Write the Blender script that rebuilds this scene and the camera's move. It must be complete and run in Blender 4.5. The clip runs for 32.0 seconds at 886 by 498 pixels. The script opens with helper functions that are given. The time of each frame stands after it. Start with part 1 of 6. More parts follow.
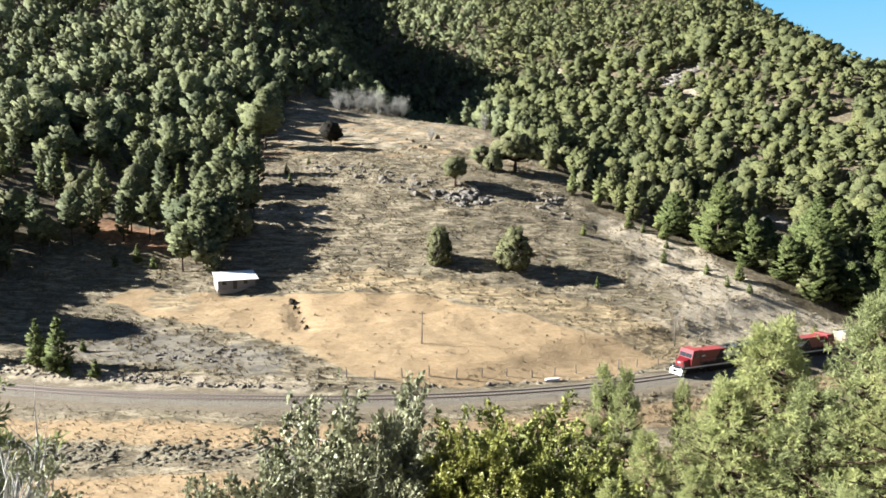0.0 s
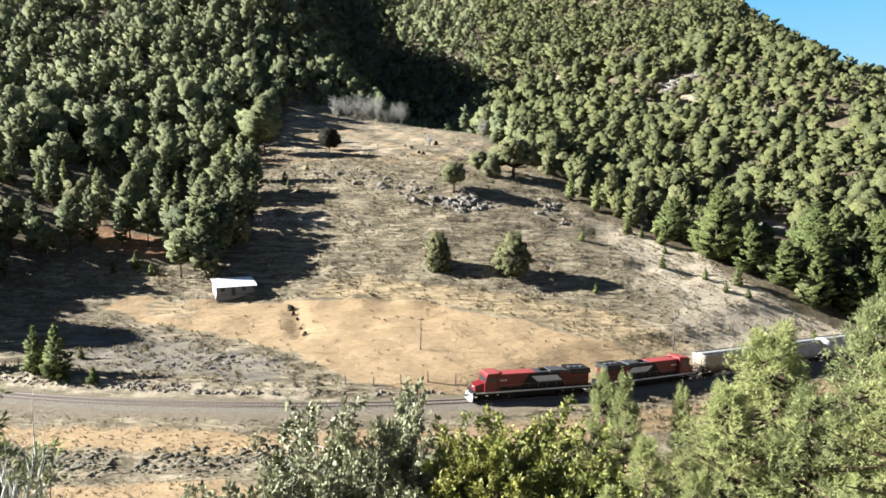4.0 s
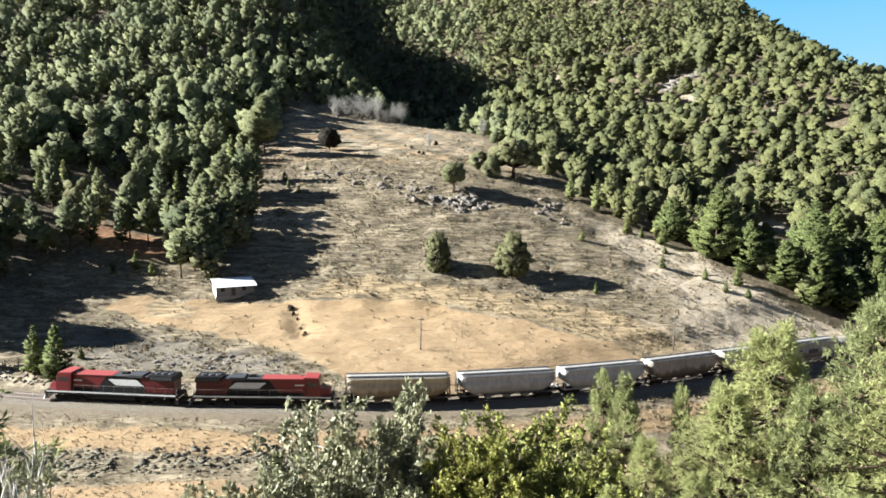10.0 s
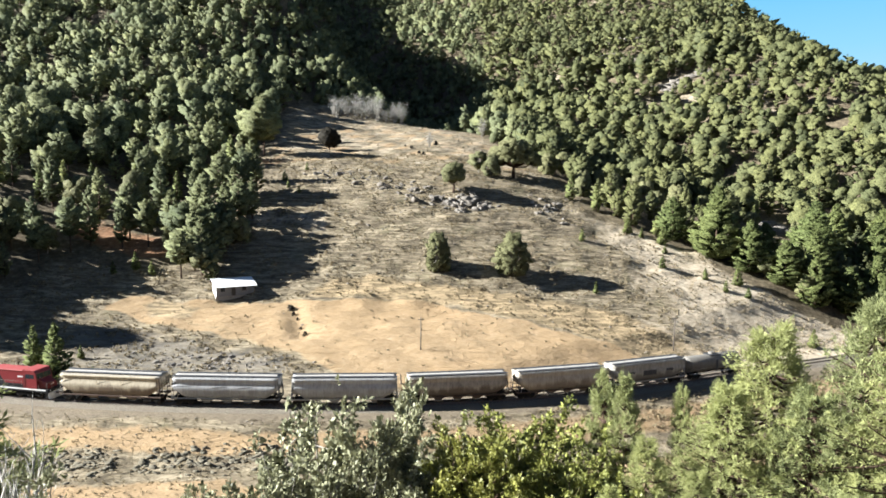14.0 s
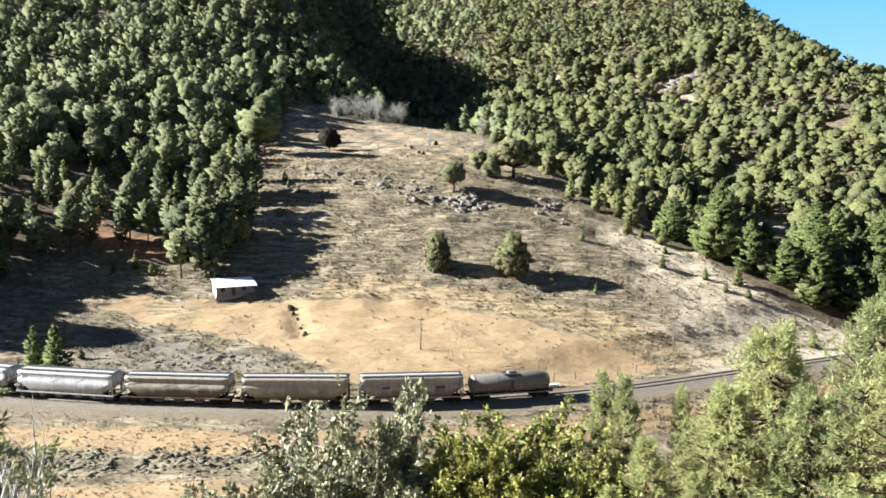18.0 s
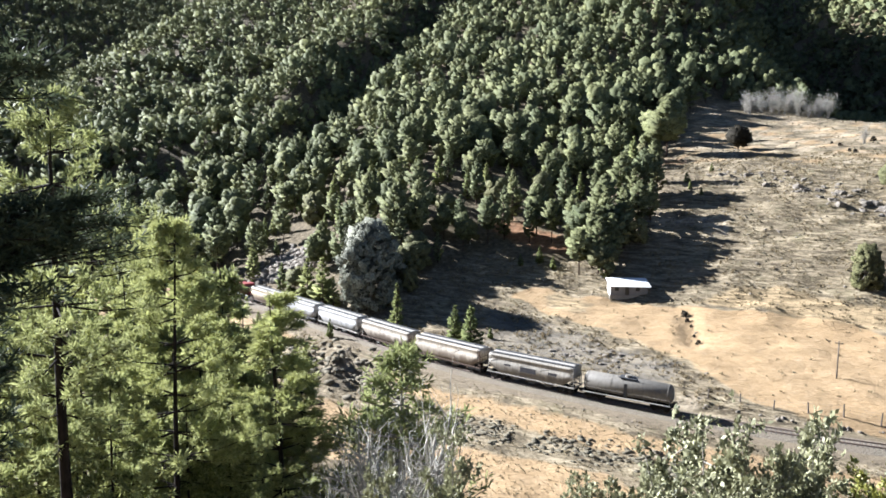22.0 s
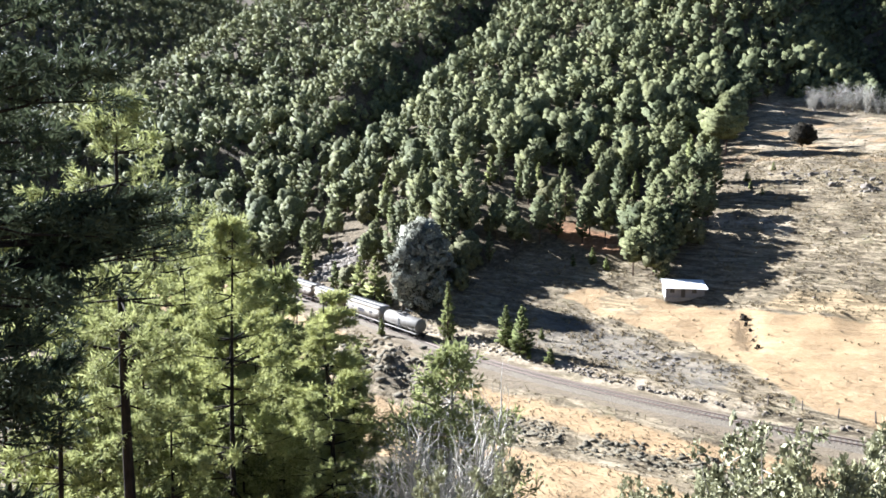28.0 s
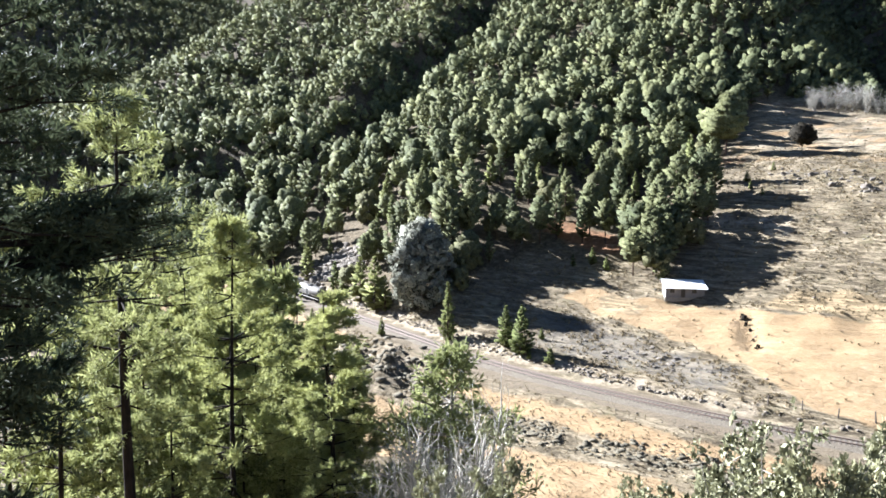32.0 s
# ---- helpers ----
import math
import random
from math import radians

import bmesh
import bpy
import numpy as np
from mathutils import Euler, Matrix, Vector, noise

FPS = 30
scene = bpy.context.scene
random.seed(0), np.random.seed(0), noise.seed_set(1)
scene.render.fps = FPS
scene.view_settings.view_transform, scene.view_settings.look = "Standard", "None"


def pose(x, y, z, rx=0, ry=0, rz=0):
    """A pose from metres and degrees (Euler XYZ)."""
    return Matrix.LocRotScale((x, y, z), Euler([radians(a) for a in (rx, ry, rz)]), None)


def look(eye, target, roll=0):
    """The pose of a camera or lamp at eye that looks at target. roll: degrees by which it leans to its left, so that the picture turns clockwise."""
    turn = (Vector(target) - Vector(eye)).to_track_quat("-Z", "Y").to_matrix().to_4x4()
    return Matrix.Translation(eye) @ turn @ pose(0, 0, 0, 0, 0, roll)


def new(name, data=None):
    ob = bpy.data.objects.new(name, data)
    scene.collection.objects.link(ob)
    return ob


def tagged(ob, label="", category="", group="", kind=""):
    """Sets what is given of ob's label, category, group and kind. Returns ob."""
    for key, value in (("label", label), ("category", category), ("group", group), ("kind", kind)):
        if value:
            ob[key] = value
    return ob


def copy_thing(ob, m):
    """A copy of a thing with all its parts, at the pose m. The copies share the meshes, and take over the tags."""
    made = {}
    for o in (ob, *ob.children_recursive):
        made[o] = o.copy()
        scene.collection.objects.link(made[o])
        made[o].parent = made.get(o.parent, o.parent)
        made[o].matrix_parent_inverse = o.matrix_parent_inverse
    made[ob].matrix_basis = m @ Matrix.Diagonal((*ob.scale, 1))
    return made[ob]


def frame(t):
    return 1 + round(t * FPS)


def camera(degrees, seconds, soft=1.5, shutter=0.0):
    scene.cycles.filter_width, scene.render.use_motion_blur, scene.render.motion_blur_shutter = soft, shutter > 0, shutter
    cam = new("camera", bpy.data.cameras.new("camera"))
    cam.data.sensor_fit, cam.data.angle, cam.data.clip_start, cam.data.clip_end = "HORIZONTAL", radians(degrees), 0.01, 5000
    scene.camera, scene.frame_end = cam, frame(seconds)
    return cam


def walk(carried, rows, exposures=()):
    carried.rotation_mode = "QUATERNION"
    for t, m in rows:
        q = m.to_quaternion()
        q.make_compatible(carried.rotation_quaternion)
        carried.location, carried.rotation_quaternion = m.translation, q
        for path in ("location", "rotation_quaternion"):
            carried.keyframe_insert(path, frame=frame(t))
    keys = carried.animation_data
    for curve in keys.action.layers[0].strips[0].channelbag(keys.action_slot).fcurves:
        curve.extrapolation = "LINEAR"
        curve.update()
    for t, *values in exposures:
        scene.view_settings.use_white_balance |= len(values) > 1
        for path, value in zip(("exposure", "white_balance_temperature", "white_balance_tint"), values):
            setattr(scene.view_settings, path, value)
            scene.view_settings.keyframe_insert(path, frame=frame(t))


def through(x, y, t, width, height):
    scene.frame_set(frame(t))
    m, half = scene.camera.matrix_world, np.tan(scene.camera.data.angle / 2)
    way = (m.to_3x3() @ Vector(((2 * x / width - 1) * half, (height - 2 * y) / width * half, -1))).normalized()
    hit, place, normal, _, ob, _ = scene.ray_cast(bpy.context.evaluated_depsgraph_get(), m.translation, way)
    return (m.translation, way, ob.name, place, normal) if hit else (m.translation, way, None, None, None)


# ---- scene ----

# ------------------------------------------------------------------ camera
cam = camera(65.72, 32.0, soft=1.7)
EYE = (0.0, 0.0, 33.5)


def aim(rx, ry, rz):
    return pose(*EYE, rx, ry, rz)


walk(cam, [
    (0.0, aim(83.40, -0.653, 0.181)),
    (0.5, aim(83.46, -0.600, 0.144)),
    (1.0, aim(83.78, -0.513, 0.043)),
    (1.5, aim(83.90, -0.509, 0.044)),
    (2.0, aim(83.90, -0.509, 0.045)),
    (19.5, aim(83.90, -0.500, 0.050)),
    (20.0, aim(83.90, -0.497, 0.053)),
    (20.5, aim(83.638, -0.658, 7.635)),
    (21.0, aim(83.50, -0.578, 19.506)),
    (21.5, aim(83.53, -0.552, 27.184)),
    (22.0, aim(83.711, -0.48, 32.444)),
    (22.5, aim(83.628, -0.434, 36.757)),
    (23.0, aim(83.628, -0.434, 36.757)),
    (32.0, aim(83.628, -0.434, 36.757)),
], exposures=[(0.0, 2.20, 6020, 9), (13.0, 2.24, 6020, 9), (17.0, 2.31, 6000, 9), (20.0, 2.31, 6000, 9), (21.0, 2.08, 5900, 10), (22.0, 2.36, 5760, 12), (22.6, 2.55, 5680, 13), (27.0, 2.60, 5680, 13), (32.0, 2.60, 5680, 13)])

# ------------------------------------------------------------------ sky, sun, exposure
SUN_ELEVATION, SUN_AZIMUTH = 26.0, -92.0        # degrees; azimuth from +y towards +x
world = bpy.data.worlds.new("sky")
scene.world = world
world.use_nodes = True
wn = world.node_tree.nodes
sky = wn.new("ShaderNodeTexSky")
sky.sky_type = "NISHITA"
sky.sun_disc = False
sky.sun_elevation = radians(SUN_ELEVATION)
sky.sun_rotation = radians(SUN_AZIMUTH)
sky.altitude = 3000
sky.air_density, sky.dust_density, sky.ozone_density = 1.0, 0.1, 1.0
wn["Background"].inputs["Strength"].default_value = 0.0235
world.node_tree.links.new(sky.outputs["Color"], wn["Background"].inputs["Color"])

sun_data = bpy.data.lights.new("sun", "SUN")
sun_data.energy, sun_data.angle, sun_data.color = 5.0, radians(0.55), (1.0, 0.972, 0.915)
sun = new("sun", sun_data)
e, a = radians(SUN_ELEVATION), radians(SUN_AZIMUTH)
to_sun = Vector((math.sin(a) * math.cos(e), math.cos(a) * math.cos(e), math.sin(e)))
sun.matrix_world = look(to_sun * 500, (0, 0, 0))


# ------------------------------------------------------------------ materials
class Mat:
    """A small writer of node materials."""

    def __init__(self, name, rough=0.8, metal=0.0, spec=0.3):
        self.m = bpy.data.materials.new(name)
        self.m.use_nodes = True
        self.t = self.m.node_tree
        self.bsdf = self.t.nodes["Principled BSDF"]
        self.bsdf.inputs["Roughness"].default_value = rough
        self.bsdf.inputs["Metallic"].default_value = metal
        self.bsdf.inputs["Specular IOR Level"].default_value = spec

    def node(self, kind, **sets):
        n = self.t.nodes.new(kind)
        for k, v in sets.items():
            n.inputs[k].default_value = v
        return n

    def link(self, a, b):
        self.t.links.new(a, b)

    def coord(self, scale=1.0, world=True, stretch=(1, 1, 1)):
        n = self.node("ShaderNodeNewGeometry") if world else self.node("ShaderNodeTexCoord")
        m = self.node("ShaderNodeMapping")
        m.inputs["Scale"].default_value = tuple(scale * k for k in stretch)
        self.link(n.outputs["Position" if world else "Object"], m.inputs["Vector"])
        return m.outputs["Vector"]

    def noise(self, scale, detail=4, rough=0.6, world=True, stretch=(1, 1, 1), dist=0.0):
        n = self.node("ShaderNodeTexNoise", Scale=1.0, Detail=detail, Roughness=rough, Distortion=dist)
        self.link(self.coord(scale, world, stretch), n.inputs["Vector"])
        return n.outputs["Fac"]

    def ramp(self, fac, *stops):
        n = self.node("ShaderNodeValToRGB")
        el = n.color_ramp.elements
        while len(el) < len(stops):
            el.new(0.5)
        for e_, (p, c) in zip(el, stops):
            e_.position, e_.color = p, (*c, 1) if len(c) == 3 else c
        self.link(fac, n.inputs["Fac"])
        return n.outputs["Color"]

    def span(self, fac, lo, hi, a=0.0, b=1.0):
        n = self.node("ShaderNodeMapRange")
        for i_, v in enumerate((lo, hi, a, b)):
            n.inputs[1 + i_].default_value = v
        self.link(fac, n.inputs[0])
        return n.outputs[0]

    def math(self, op, a, b):
        n = self.node("ShaderNodeMath")
        n.operation = op
        for i_, v in enumerate((a, b)):
            if isinstance(v, (int, float)):
                n.inputs[i_].default_value = v
            else:
                self.link(v, n.inputs[i_])
        return n.outputs[0]

    def mix(self, fac, a, b, mode="MIX"):
        n = self.node("ShaderNodeMix")
        n.data_type, n.blend_type = "RGBA", mode
        for k, v in ((0, fac), (6, a), (7, b)):
            if isinstance(v, (int, float)):
                n.inputs[k].default_value = v
            elif isinstance(v, tuple):
                n.inputs[k].default_value = (*v, 1)
            else:
                self.link(v, n.inputs[k])
        return n.outputs[2]

    def color(self, c):
        if isinstance(c, tuple):
            self.bsdf.inputs["Base Color"].default_value = (*c, 1)
        else:
            self.link(c, self.bsdf.inputs["Base Color"])
        return self

    def bump(self, height, strength=0.4, distance=0.05):
        n = self.node("ShaderNodeBump", Strength=strength, Distance=distance)
        self.link(height, n.inputs["Height"])
        self.link(n.outputs["Normal"], self.bsdf.inputs["Normal"])
        return self

    def attr(self, name):
        n = self.node("ShaderNodeAttribute")
        n.attribute_name = name
        return n


def plain(name, c, rough=0.7, metal=0.0, wear=0.25, scale=2.0, spec=0.3, dirt=(0.09, 0.07, 0.05)):
    """A painted or bare surface with broad stains and fine grain."""
    m = Mat(name, rough, metal, spec)
    big = m.span(m.noise(scale, 5, 0.65, world=False), 0.42, 0.75)
    fine = m.noise(scale * 9, 4, 0.7, world=False)
    col = m.mix(m.math("MULTIPLY", big, wear), c, dirt)
    col = m.mix(m.span(fine, 0.3, 0.8, 0, 0.22), col, tuple(k * 0.55 for k in c))
    m.color(col).bump(fine, 0.15, 0.02)
    return m.m


def leaf_mat(name, lo, hi, warm, shine=0.12, through=0.25, rough=0.75, lace=0.0, grain=2.2):
    """Foliage: each clump and each plant its own green, light through the leaf, gaps between the leaves (lace)."""
    m = Mat(name, rough, 0.0, shine)
    g = m.node("ShaderNodeNewGeometry")
    o = m.node("ShaderNodeObjectInfo")
    tint = m.attr("tint").outputs["Fac"]
    per = m.math("FRACT", m.math("ADD", tint, o.outputs["Random"]), 0.0)
    col = m.mix(m.span(g.outputs["Random Per Island"], 0.0, 1.0, 0.22, 0.72) if lace else g.outputs["Random Per Island"], lo, hi)
    col = m.mix(m.span(per, 0.0, 1.0, 0.0, 0.75), col, warm)
    fine = m.noise(grain, 3, 0.75)
    col = m.mix(m.span(fine, 0.38, 0.62, 0.75 if lace else 0.3, 0.0), col, tuple(k * 0.5 for k in lo))
    m.color(col)
    if lace:
        m.bump(fine, 0.5, 0.3)
    tr = m.node("ShaderNodeBsdfTranslucent")
    m.link(col, tr.inputs["Color"])
    mx = m.node("ShaderNodeMixShader", Fac=through)
    m.link(m.bsdf.outputs[0], mx.inputs[1])
    m.link(tr.outputs[0], mx.inputs[2])
    out = mx.outputs[0]
    if lace:
        gap = m.span(m.noise(grain * 0.9, 2, 0.6), lace - 0.02, lace + 0.02)
        cl = m.node("ShaderNodeBsdfTransparent")
        m2 = m.node("ShaderNodeMixShader")
        m.link(gap, m2.inputs[0])
        m.link(cl.outputs[0], m2.inputs[1])
        m.link(out, m2.inputs[2])
        out = m2.outputs[0]
    m.link(out, m.t.nodes["Material Output"].inputs["Surface"])
    return m.m


def ground_mat():
    m = Mat("hillside", 0.95, 0.0, 0.1)
    z, z2 = m.attr("zone"), m.attr("cover")
    sep, sep2 = m.node("ShaderNodeSeparateColor"), m.node("ShaderNodeSeparateColor")
    m.link(z.outputs["Color"], sep.inputs["Color"])
    m.link(z2.outputs["Color"], sep2.inputs["Color"])
    n1, n2, n3 = m.noise(0.07, 5, 0.65), m.noise(0.8, 5, 0.7), m.noise(4.0, 4, 0.7)
    # grazing steps that follow the contour lines
    steps = m.noise(1.0, 5, 0.7, stretch=(0.16, 0.45, 1.5), dist=0.6)
    dots = m.noise(1.0, 4, 0.8, stretch=(0.55, 0.9, 2.2))
    fine = m.noise(1.0, 4, 0.8, stretch=(0.7, 1.6, 4.5), dist=0.4)
    grey = m.ramp(steps, (0.40, (0.085, 0.069, 0.046)), (0.50, (0.215, 0.178, 0.115)), (0.60, (0.385, 0.325, 0.22)))
    grey = m.mix(m.span(dots, 0.56, 0.68, 0, 0.5), grey, (0.10, 0.084, 0.05))
    grey = m.mix(m.span(fine, 0.51, 0.60, 0, 0.65), grey, (0.085, 0.073, 0.044))
    grey = m.mix(m.span(fine, 0.34, 0.44, 0.6, 0), grey, (0.42, 0.365, 0.255))
    grey = m.mix(m.span(n1, 0.40, 0.65, 0, 0.45), grey, (0.155, 0.128, 0.09))
    grey = m.mix(m.span(m.noise(0.16, 5, 0.7), 0.55, 0.7, 0, 0.4), grey, (0.17, 0.165, 0.085))
    gold = m.ramp(n2, (0.28, (0.29, 0.203, 0.108)), (0.5, (0.355, 0.256, 0.144)), (0.75, (0.41, 0.305, 0.187)))
    gold = m.mix(m.span(n1, 0.45, 0.7, 0, 0.4), gold, (0.31, 0.212, 0.11))
    gold = m.mix(m.span(m.noise(0.20, 5, 0.7, stretch=(0.6, 1.3, 1)), 0.54, 0.68, 0, 0.25), gold, (0.23, 0.17, 0.092))
    gold = m.mix(m.span(steps, 0.56, 0.66, 0, 0.4), gold, (0.22, 0.162, 0.09))
    gold = m.mix(m.span(dots, 0.64, 0.74, 0, 0.4), gold, (0.15, 0.115, 0.068))
    gravel = m.ramp(n3, (0.3, (0.10, 0.082, 0.057)), (0.55, (0.22, 0.182, 0.126)), (0.75, (0.36, 0.305, 0.22)))
    gravel = m.mix(m.span(steps, 0.42, 0.60, 0.0, 0.5), gravel, (0.16, 0.135, 0.10))
    duff = m.ramp(n2, (0.3, (0.05, 0.042, 0.027)), (0.55, (0.145, 0.118, 0.075)), (0.75, (0.29, 0.25, 0.175)))
    rough = m.span(m.noise(0.35, 5, 0.7), 0.3, 0.7, -0.3, 0.3)

    def cut(out, lo=0.3, hi=0.7):
        return m.span(m.math("ADD", out, rough), lo, hi)
    col = m.mix(m.span(m.math("ADD", sep.outputs["Red"], m.math("MULTIPLY", rough, 0.6)), 0.36, 0.60), grey, gold)
    mixed = m.mix(m.span(steps, 0.44, 0.56), (0.215, 0.168, 0.098), (0.41, 0.315, 0.185))
    col = m.mix(cut(sep2.outputs["Red"]), col, mixed)
    col = m.mix(cut(sep.outputs["Blue"]), col, duff)
    ashen = m.mix(m.span(fine, 0.42, 0.58), (0.07, 0.068, 0.062), (0.235, 0.23, 0.215))
    col = m.mix(m.math("MULTIPLY", cut(sep2.outputs["Blue"]), 0.45), col, ashen)
    rust = m.ramp(n2, (0.3, (0.13, 0.062, 0.03)), (0.6, (0.29, 0.17, 0.095)), (0.75, (0.38, 0.26, 0.16)))
    col = m.mix(cut(sep2.outputs["Green"]), col, rust)
    col = m.mix(cut(sep.outputs["Green"]), col, gravel)
    pale = m.ramp(n2, (0.3, (0.29, 0.24, 0.165)), (0.5, (0.47, 0.40, 0.29)), (0.72, (0.58, 0.51, 0.385)))
    pale = m.mix(m.span(dots, 0.60, 0.70, 0, 0.6), pale, (0.12, 0.10, 0.07))
    col = m.mix(m.span(m.math("ADD", z.outputs["Alpha"], rough), 0.2, 0.75), col, pale)
    col = m.mix(m.span(n3, 0.55, 0.75, 0, 0.35), col, (0.08, 0.064, 0.046))
    col = m.mix(1.0, col, (0.88, 0.86, 0.85), "MULTIPLY")
    m.color(col)
    m.bump(m.math("ADD", m.math("MULTIPLY", steps, 0.7), m.math("MULTIPLY", fine, 0.45)), 0.9, 0.6)
    return m.m


def rock_mat(name="lichen_rock", k=1.0, b=1.0):
    m = Mat(name, 0.92, 0.0, 0.15)
    a_, b_ = m.noise(0.9, 6, 0.7), m.noise(6.0, 5, 0.7)
    o = m.node("ShaderNodeObjectInfo")
    col = m.ramp(a_, (0.3, (0.12 * k, 0.105 * k, 0.085 * k * b)), (0.52, (0.30 * k, 0.27 * k, 0.23 * k * b)), (0.75, (0.45 * k, 0.42 * k, 0.37 * k * b)))
    col = m.mix(m.span(b_, 0.5, 0.75, 0, 0.6), col, (0.10, 0.085, 0.07))
    col = m.mix(m.math("MULTIPLY", o.outputs["Random"], 0.3), col, (0.42 * k, 0.35 * k, 0.27 * k))
    m.color(col).bump(b_, 0.7, 0.15)
    return m.m


def bark_mat(name, lo, hi):
    m = Mat(name, 0.95, 0.0, 0.1)
    f = m.noise(5.0, 5, 0.7, world=False, stretch=(1, 1, 0.25))
    m.color(m.ramp(f, (0.35, lo), (0.7, hi))).bump(f, 0.8, 0.05)
    return m.m


M_GROUND, M_ROCK, M_ROCK_PALE, M_ROCK_DARK = ground_mat(), rock_mat("lichen_rock", 0.6), rock_mat("pale_rock", 0.54), rock_mat("dark_rock", 0.42, 0.82)
M_BARK = bark_mat("pine_bark", (0.035, 0.024, 0.018), (0.13, 0.085, 0.06))
# pine bark again, with the shadow on the backlit trunks painted in
M_BARK_SHADE = bark_mat("shaded_bark", (0.010, 0.008, 0.007), (0.045, 0.034, 0.027))
M_BARK_PALE = bark_mat("pale_bare_bark", (0.27, 0.25, 0.215), (0.56, 0.53, 0.47))
M_BARK_GREY = bark_mat("grey_bark", (0.15, 0.135, 0.115), (0.40, 0.37, 0.32))
M_PINE_EAST = leaf_mat("olive_pine_needles", (0.082, 0.094, 0.044), (0.182, 0.19, 0.086), (0.235, 0.232, 0.085), 0.12, 0.3, lace=0.40)
M_PINE = leaf_mat("pine_needles", (0.116, 0.138, 0.070), (0.262, 0.28, 0.148), (0.34, 0.34, 0.15), 0.12, 0.35, lace=0.40)
M_PINE_NEAR = leaf_mat("sunlit_pine_needles", (0.06, 0.075, 0.03), (0.46, 0.485, 0.215), (0.41, 0.42, 0.16), 0.2, 0.32, grain=1.2)
# the close pine's backlit shade is put into this darker needle colour
M_PINE_SHADE = leaf_mat("shaded_pine_needles", (0.035, 0.048, 0.028), (0.10, 0.12, 0.065), (0.09, 0.10, 0.055), 0.15, 0.25, grain=1.2)
M_PINE_SLOPE = leaf_mat("slope_pine_needles", (0.085, 0.105, 0.038), (0.50, 0.52, 0.225), (0.44, 0.45, 0.175), 0.12, 0.34, grain=0.8)
M_LIME = leaf_mat("young_pine_needles", (0.08, 0.10, 0.034), (0.29, 0.315, 0.13), (0.29, 0.30, 0.105), 0.12, 0.4, grain=0.8)
M_OAK = leaf_mat("oak_leaves", (0.108, 0.112, 0.052), (0.265, 0.262, 0.132), (0.245, 0.232, 0.105), lace=0.39, grain=3.0)
M_OAK_BIG = leaf_mat("grey_tree_leaves", (0.13, 0.135, 0.10), (0.56, 0.57, 0.45), (0.40, 0.40, 0.31), 0.12, 0.2, lace=0.30, grain=2.2)
M_OAK_GREY = leaf_mat("grey_oak_leaves", (0.045, 0.048, 0.022), (0.46, 0.455, 0.275), (0.29, 0.285, 0.16), 0.22, 0.15, 0.55)
M_OAK_LIGHT = leaf_mat("yellow_green_leaves", (0.04, 0.05, 0.011), (0.36, 0.38, 0.10), (0.33, 0.315, 0.075), 0.3, 0.2, 0.5)
M_DRY = leaf_mat("dry_twigs", (0.30, 0.285, 0.25), (0.52, 0.50, 0.45), (0.42, 0.40, 0.36), 0.1, 0.1, 0.9)
M_TUFT = leaf_mat("dry_grass", (0.15, 0.118, 0.068), (0.34, 0.275, 0.17), (0.27, 0.225, 0.14), 0.1, 0.2, 0.9)
M_PINE_GREAT = leaf_mat("layered_pine_needles", (0.082, 0.108, 0.035), (0.235, 0.27, 0.10), (0.27, 0.285, 0.095), 0.12, 0.35, lace=0.45)
M_SAGE = leaf_mat("dark_dry_scrub", (0.075, 0.064, 0.042), (0.20, 0.175, 0.12), (0.16, 0.14, 0.09), 0.1, 0.1, 0.9)
M_RUST_LEAF = leaf_mat("dark_brown_leaves", (0.020, 0.017, 0.011), (0.045, 0.036, 0.022), (0.035, 0.03, 0.02), lace=0.4, grain=3.0)
M_SCRUB = leaf_mat("olive_needles", (0.14, 0.165, 0.06), (0.36, 0.385, 0.17), (0.32, 0.335, 0.14), 0.12, 0.45, grain=1.2)


# ------------------------------------------------------------------ mesh helpers
def mesh_np(name, verts, faces, mat, parent=None, label="", smooth=False, tint=None, normals=None):
    """One object from arrays of vertices and of faces with the same number of corners."""
    verts = np.asarray(verts, dtype=np.float32)
    faces = np.asarray(faces, dtype=np.int32)
    me = bpy.data.meshes.new(name)
    k = faces.shape[1]
    me.vertices.add(len(verts))
    me.vertices.foreach_set("co", verts.ravel())
    me.loops.add(faces.size)
    me.loops.foreach_set("vertex_index", faces.ravel())
    me.polygons.add(len(faces))
    me.polygons.foreach_set("loop_start", np.arange(0, faces.size, k, dtype=np.int32))
    if smooth or normals is not None:
        me.polygons.foreach_set("use_smooth", np.ones(len(faces), dtype=bool))
    if tint is not None:
        at = me.attributes.new("tint", "FLOAT", "POINT")
        at.data.foreach_set("value", np.asarray(tint, dtype=np.float32))
    me.update(calc_edges=True)
    if normals is not None:
        me.normals_split_custom_set_from_vertices(np.asarray(normals, dtype=np.float32))
    me.materials.append(mat)
    ob = new(name, me)
    ob.parent = parent
    if label:
        ob["label"] = label
    return ob


def part(name, bm, material, parent, label="", smooth=False):
    me = bpy.data.meshes.new(name)
    bm.normal_update()
    bm.to_mesh(me)
    bm.free()
    if smooth:
        for p in me.polygons:
            p.use_smooth = True
    me.materials.append(material)
    ob = new(name, me)
    ob.parent = parent
    if label:
        ob["label"] = label
    return ob


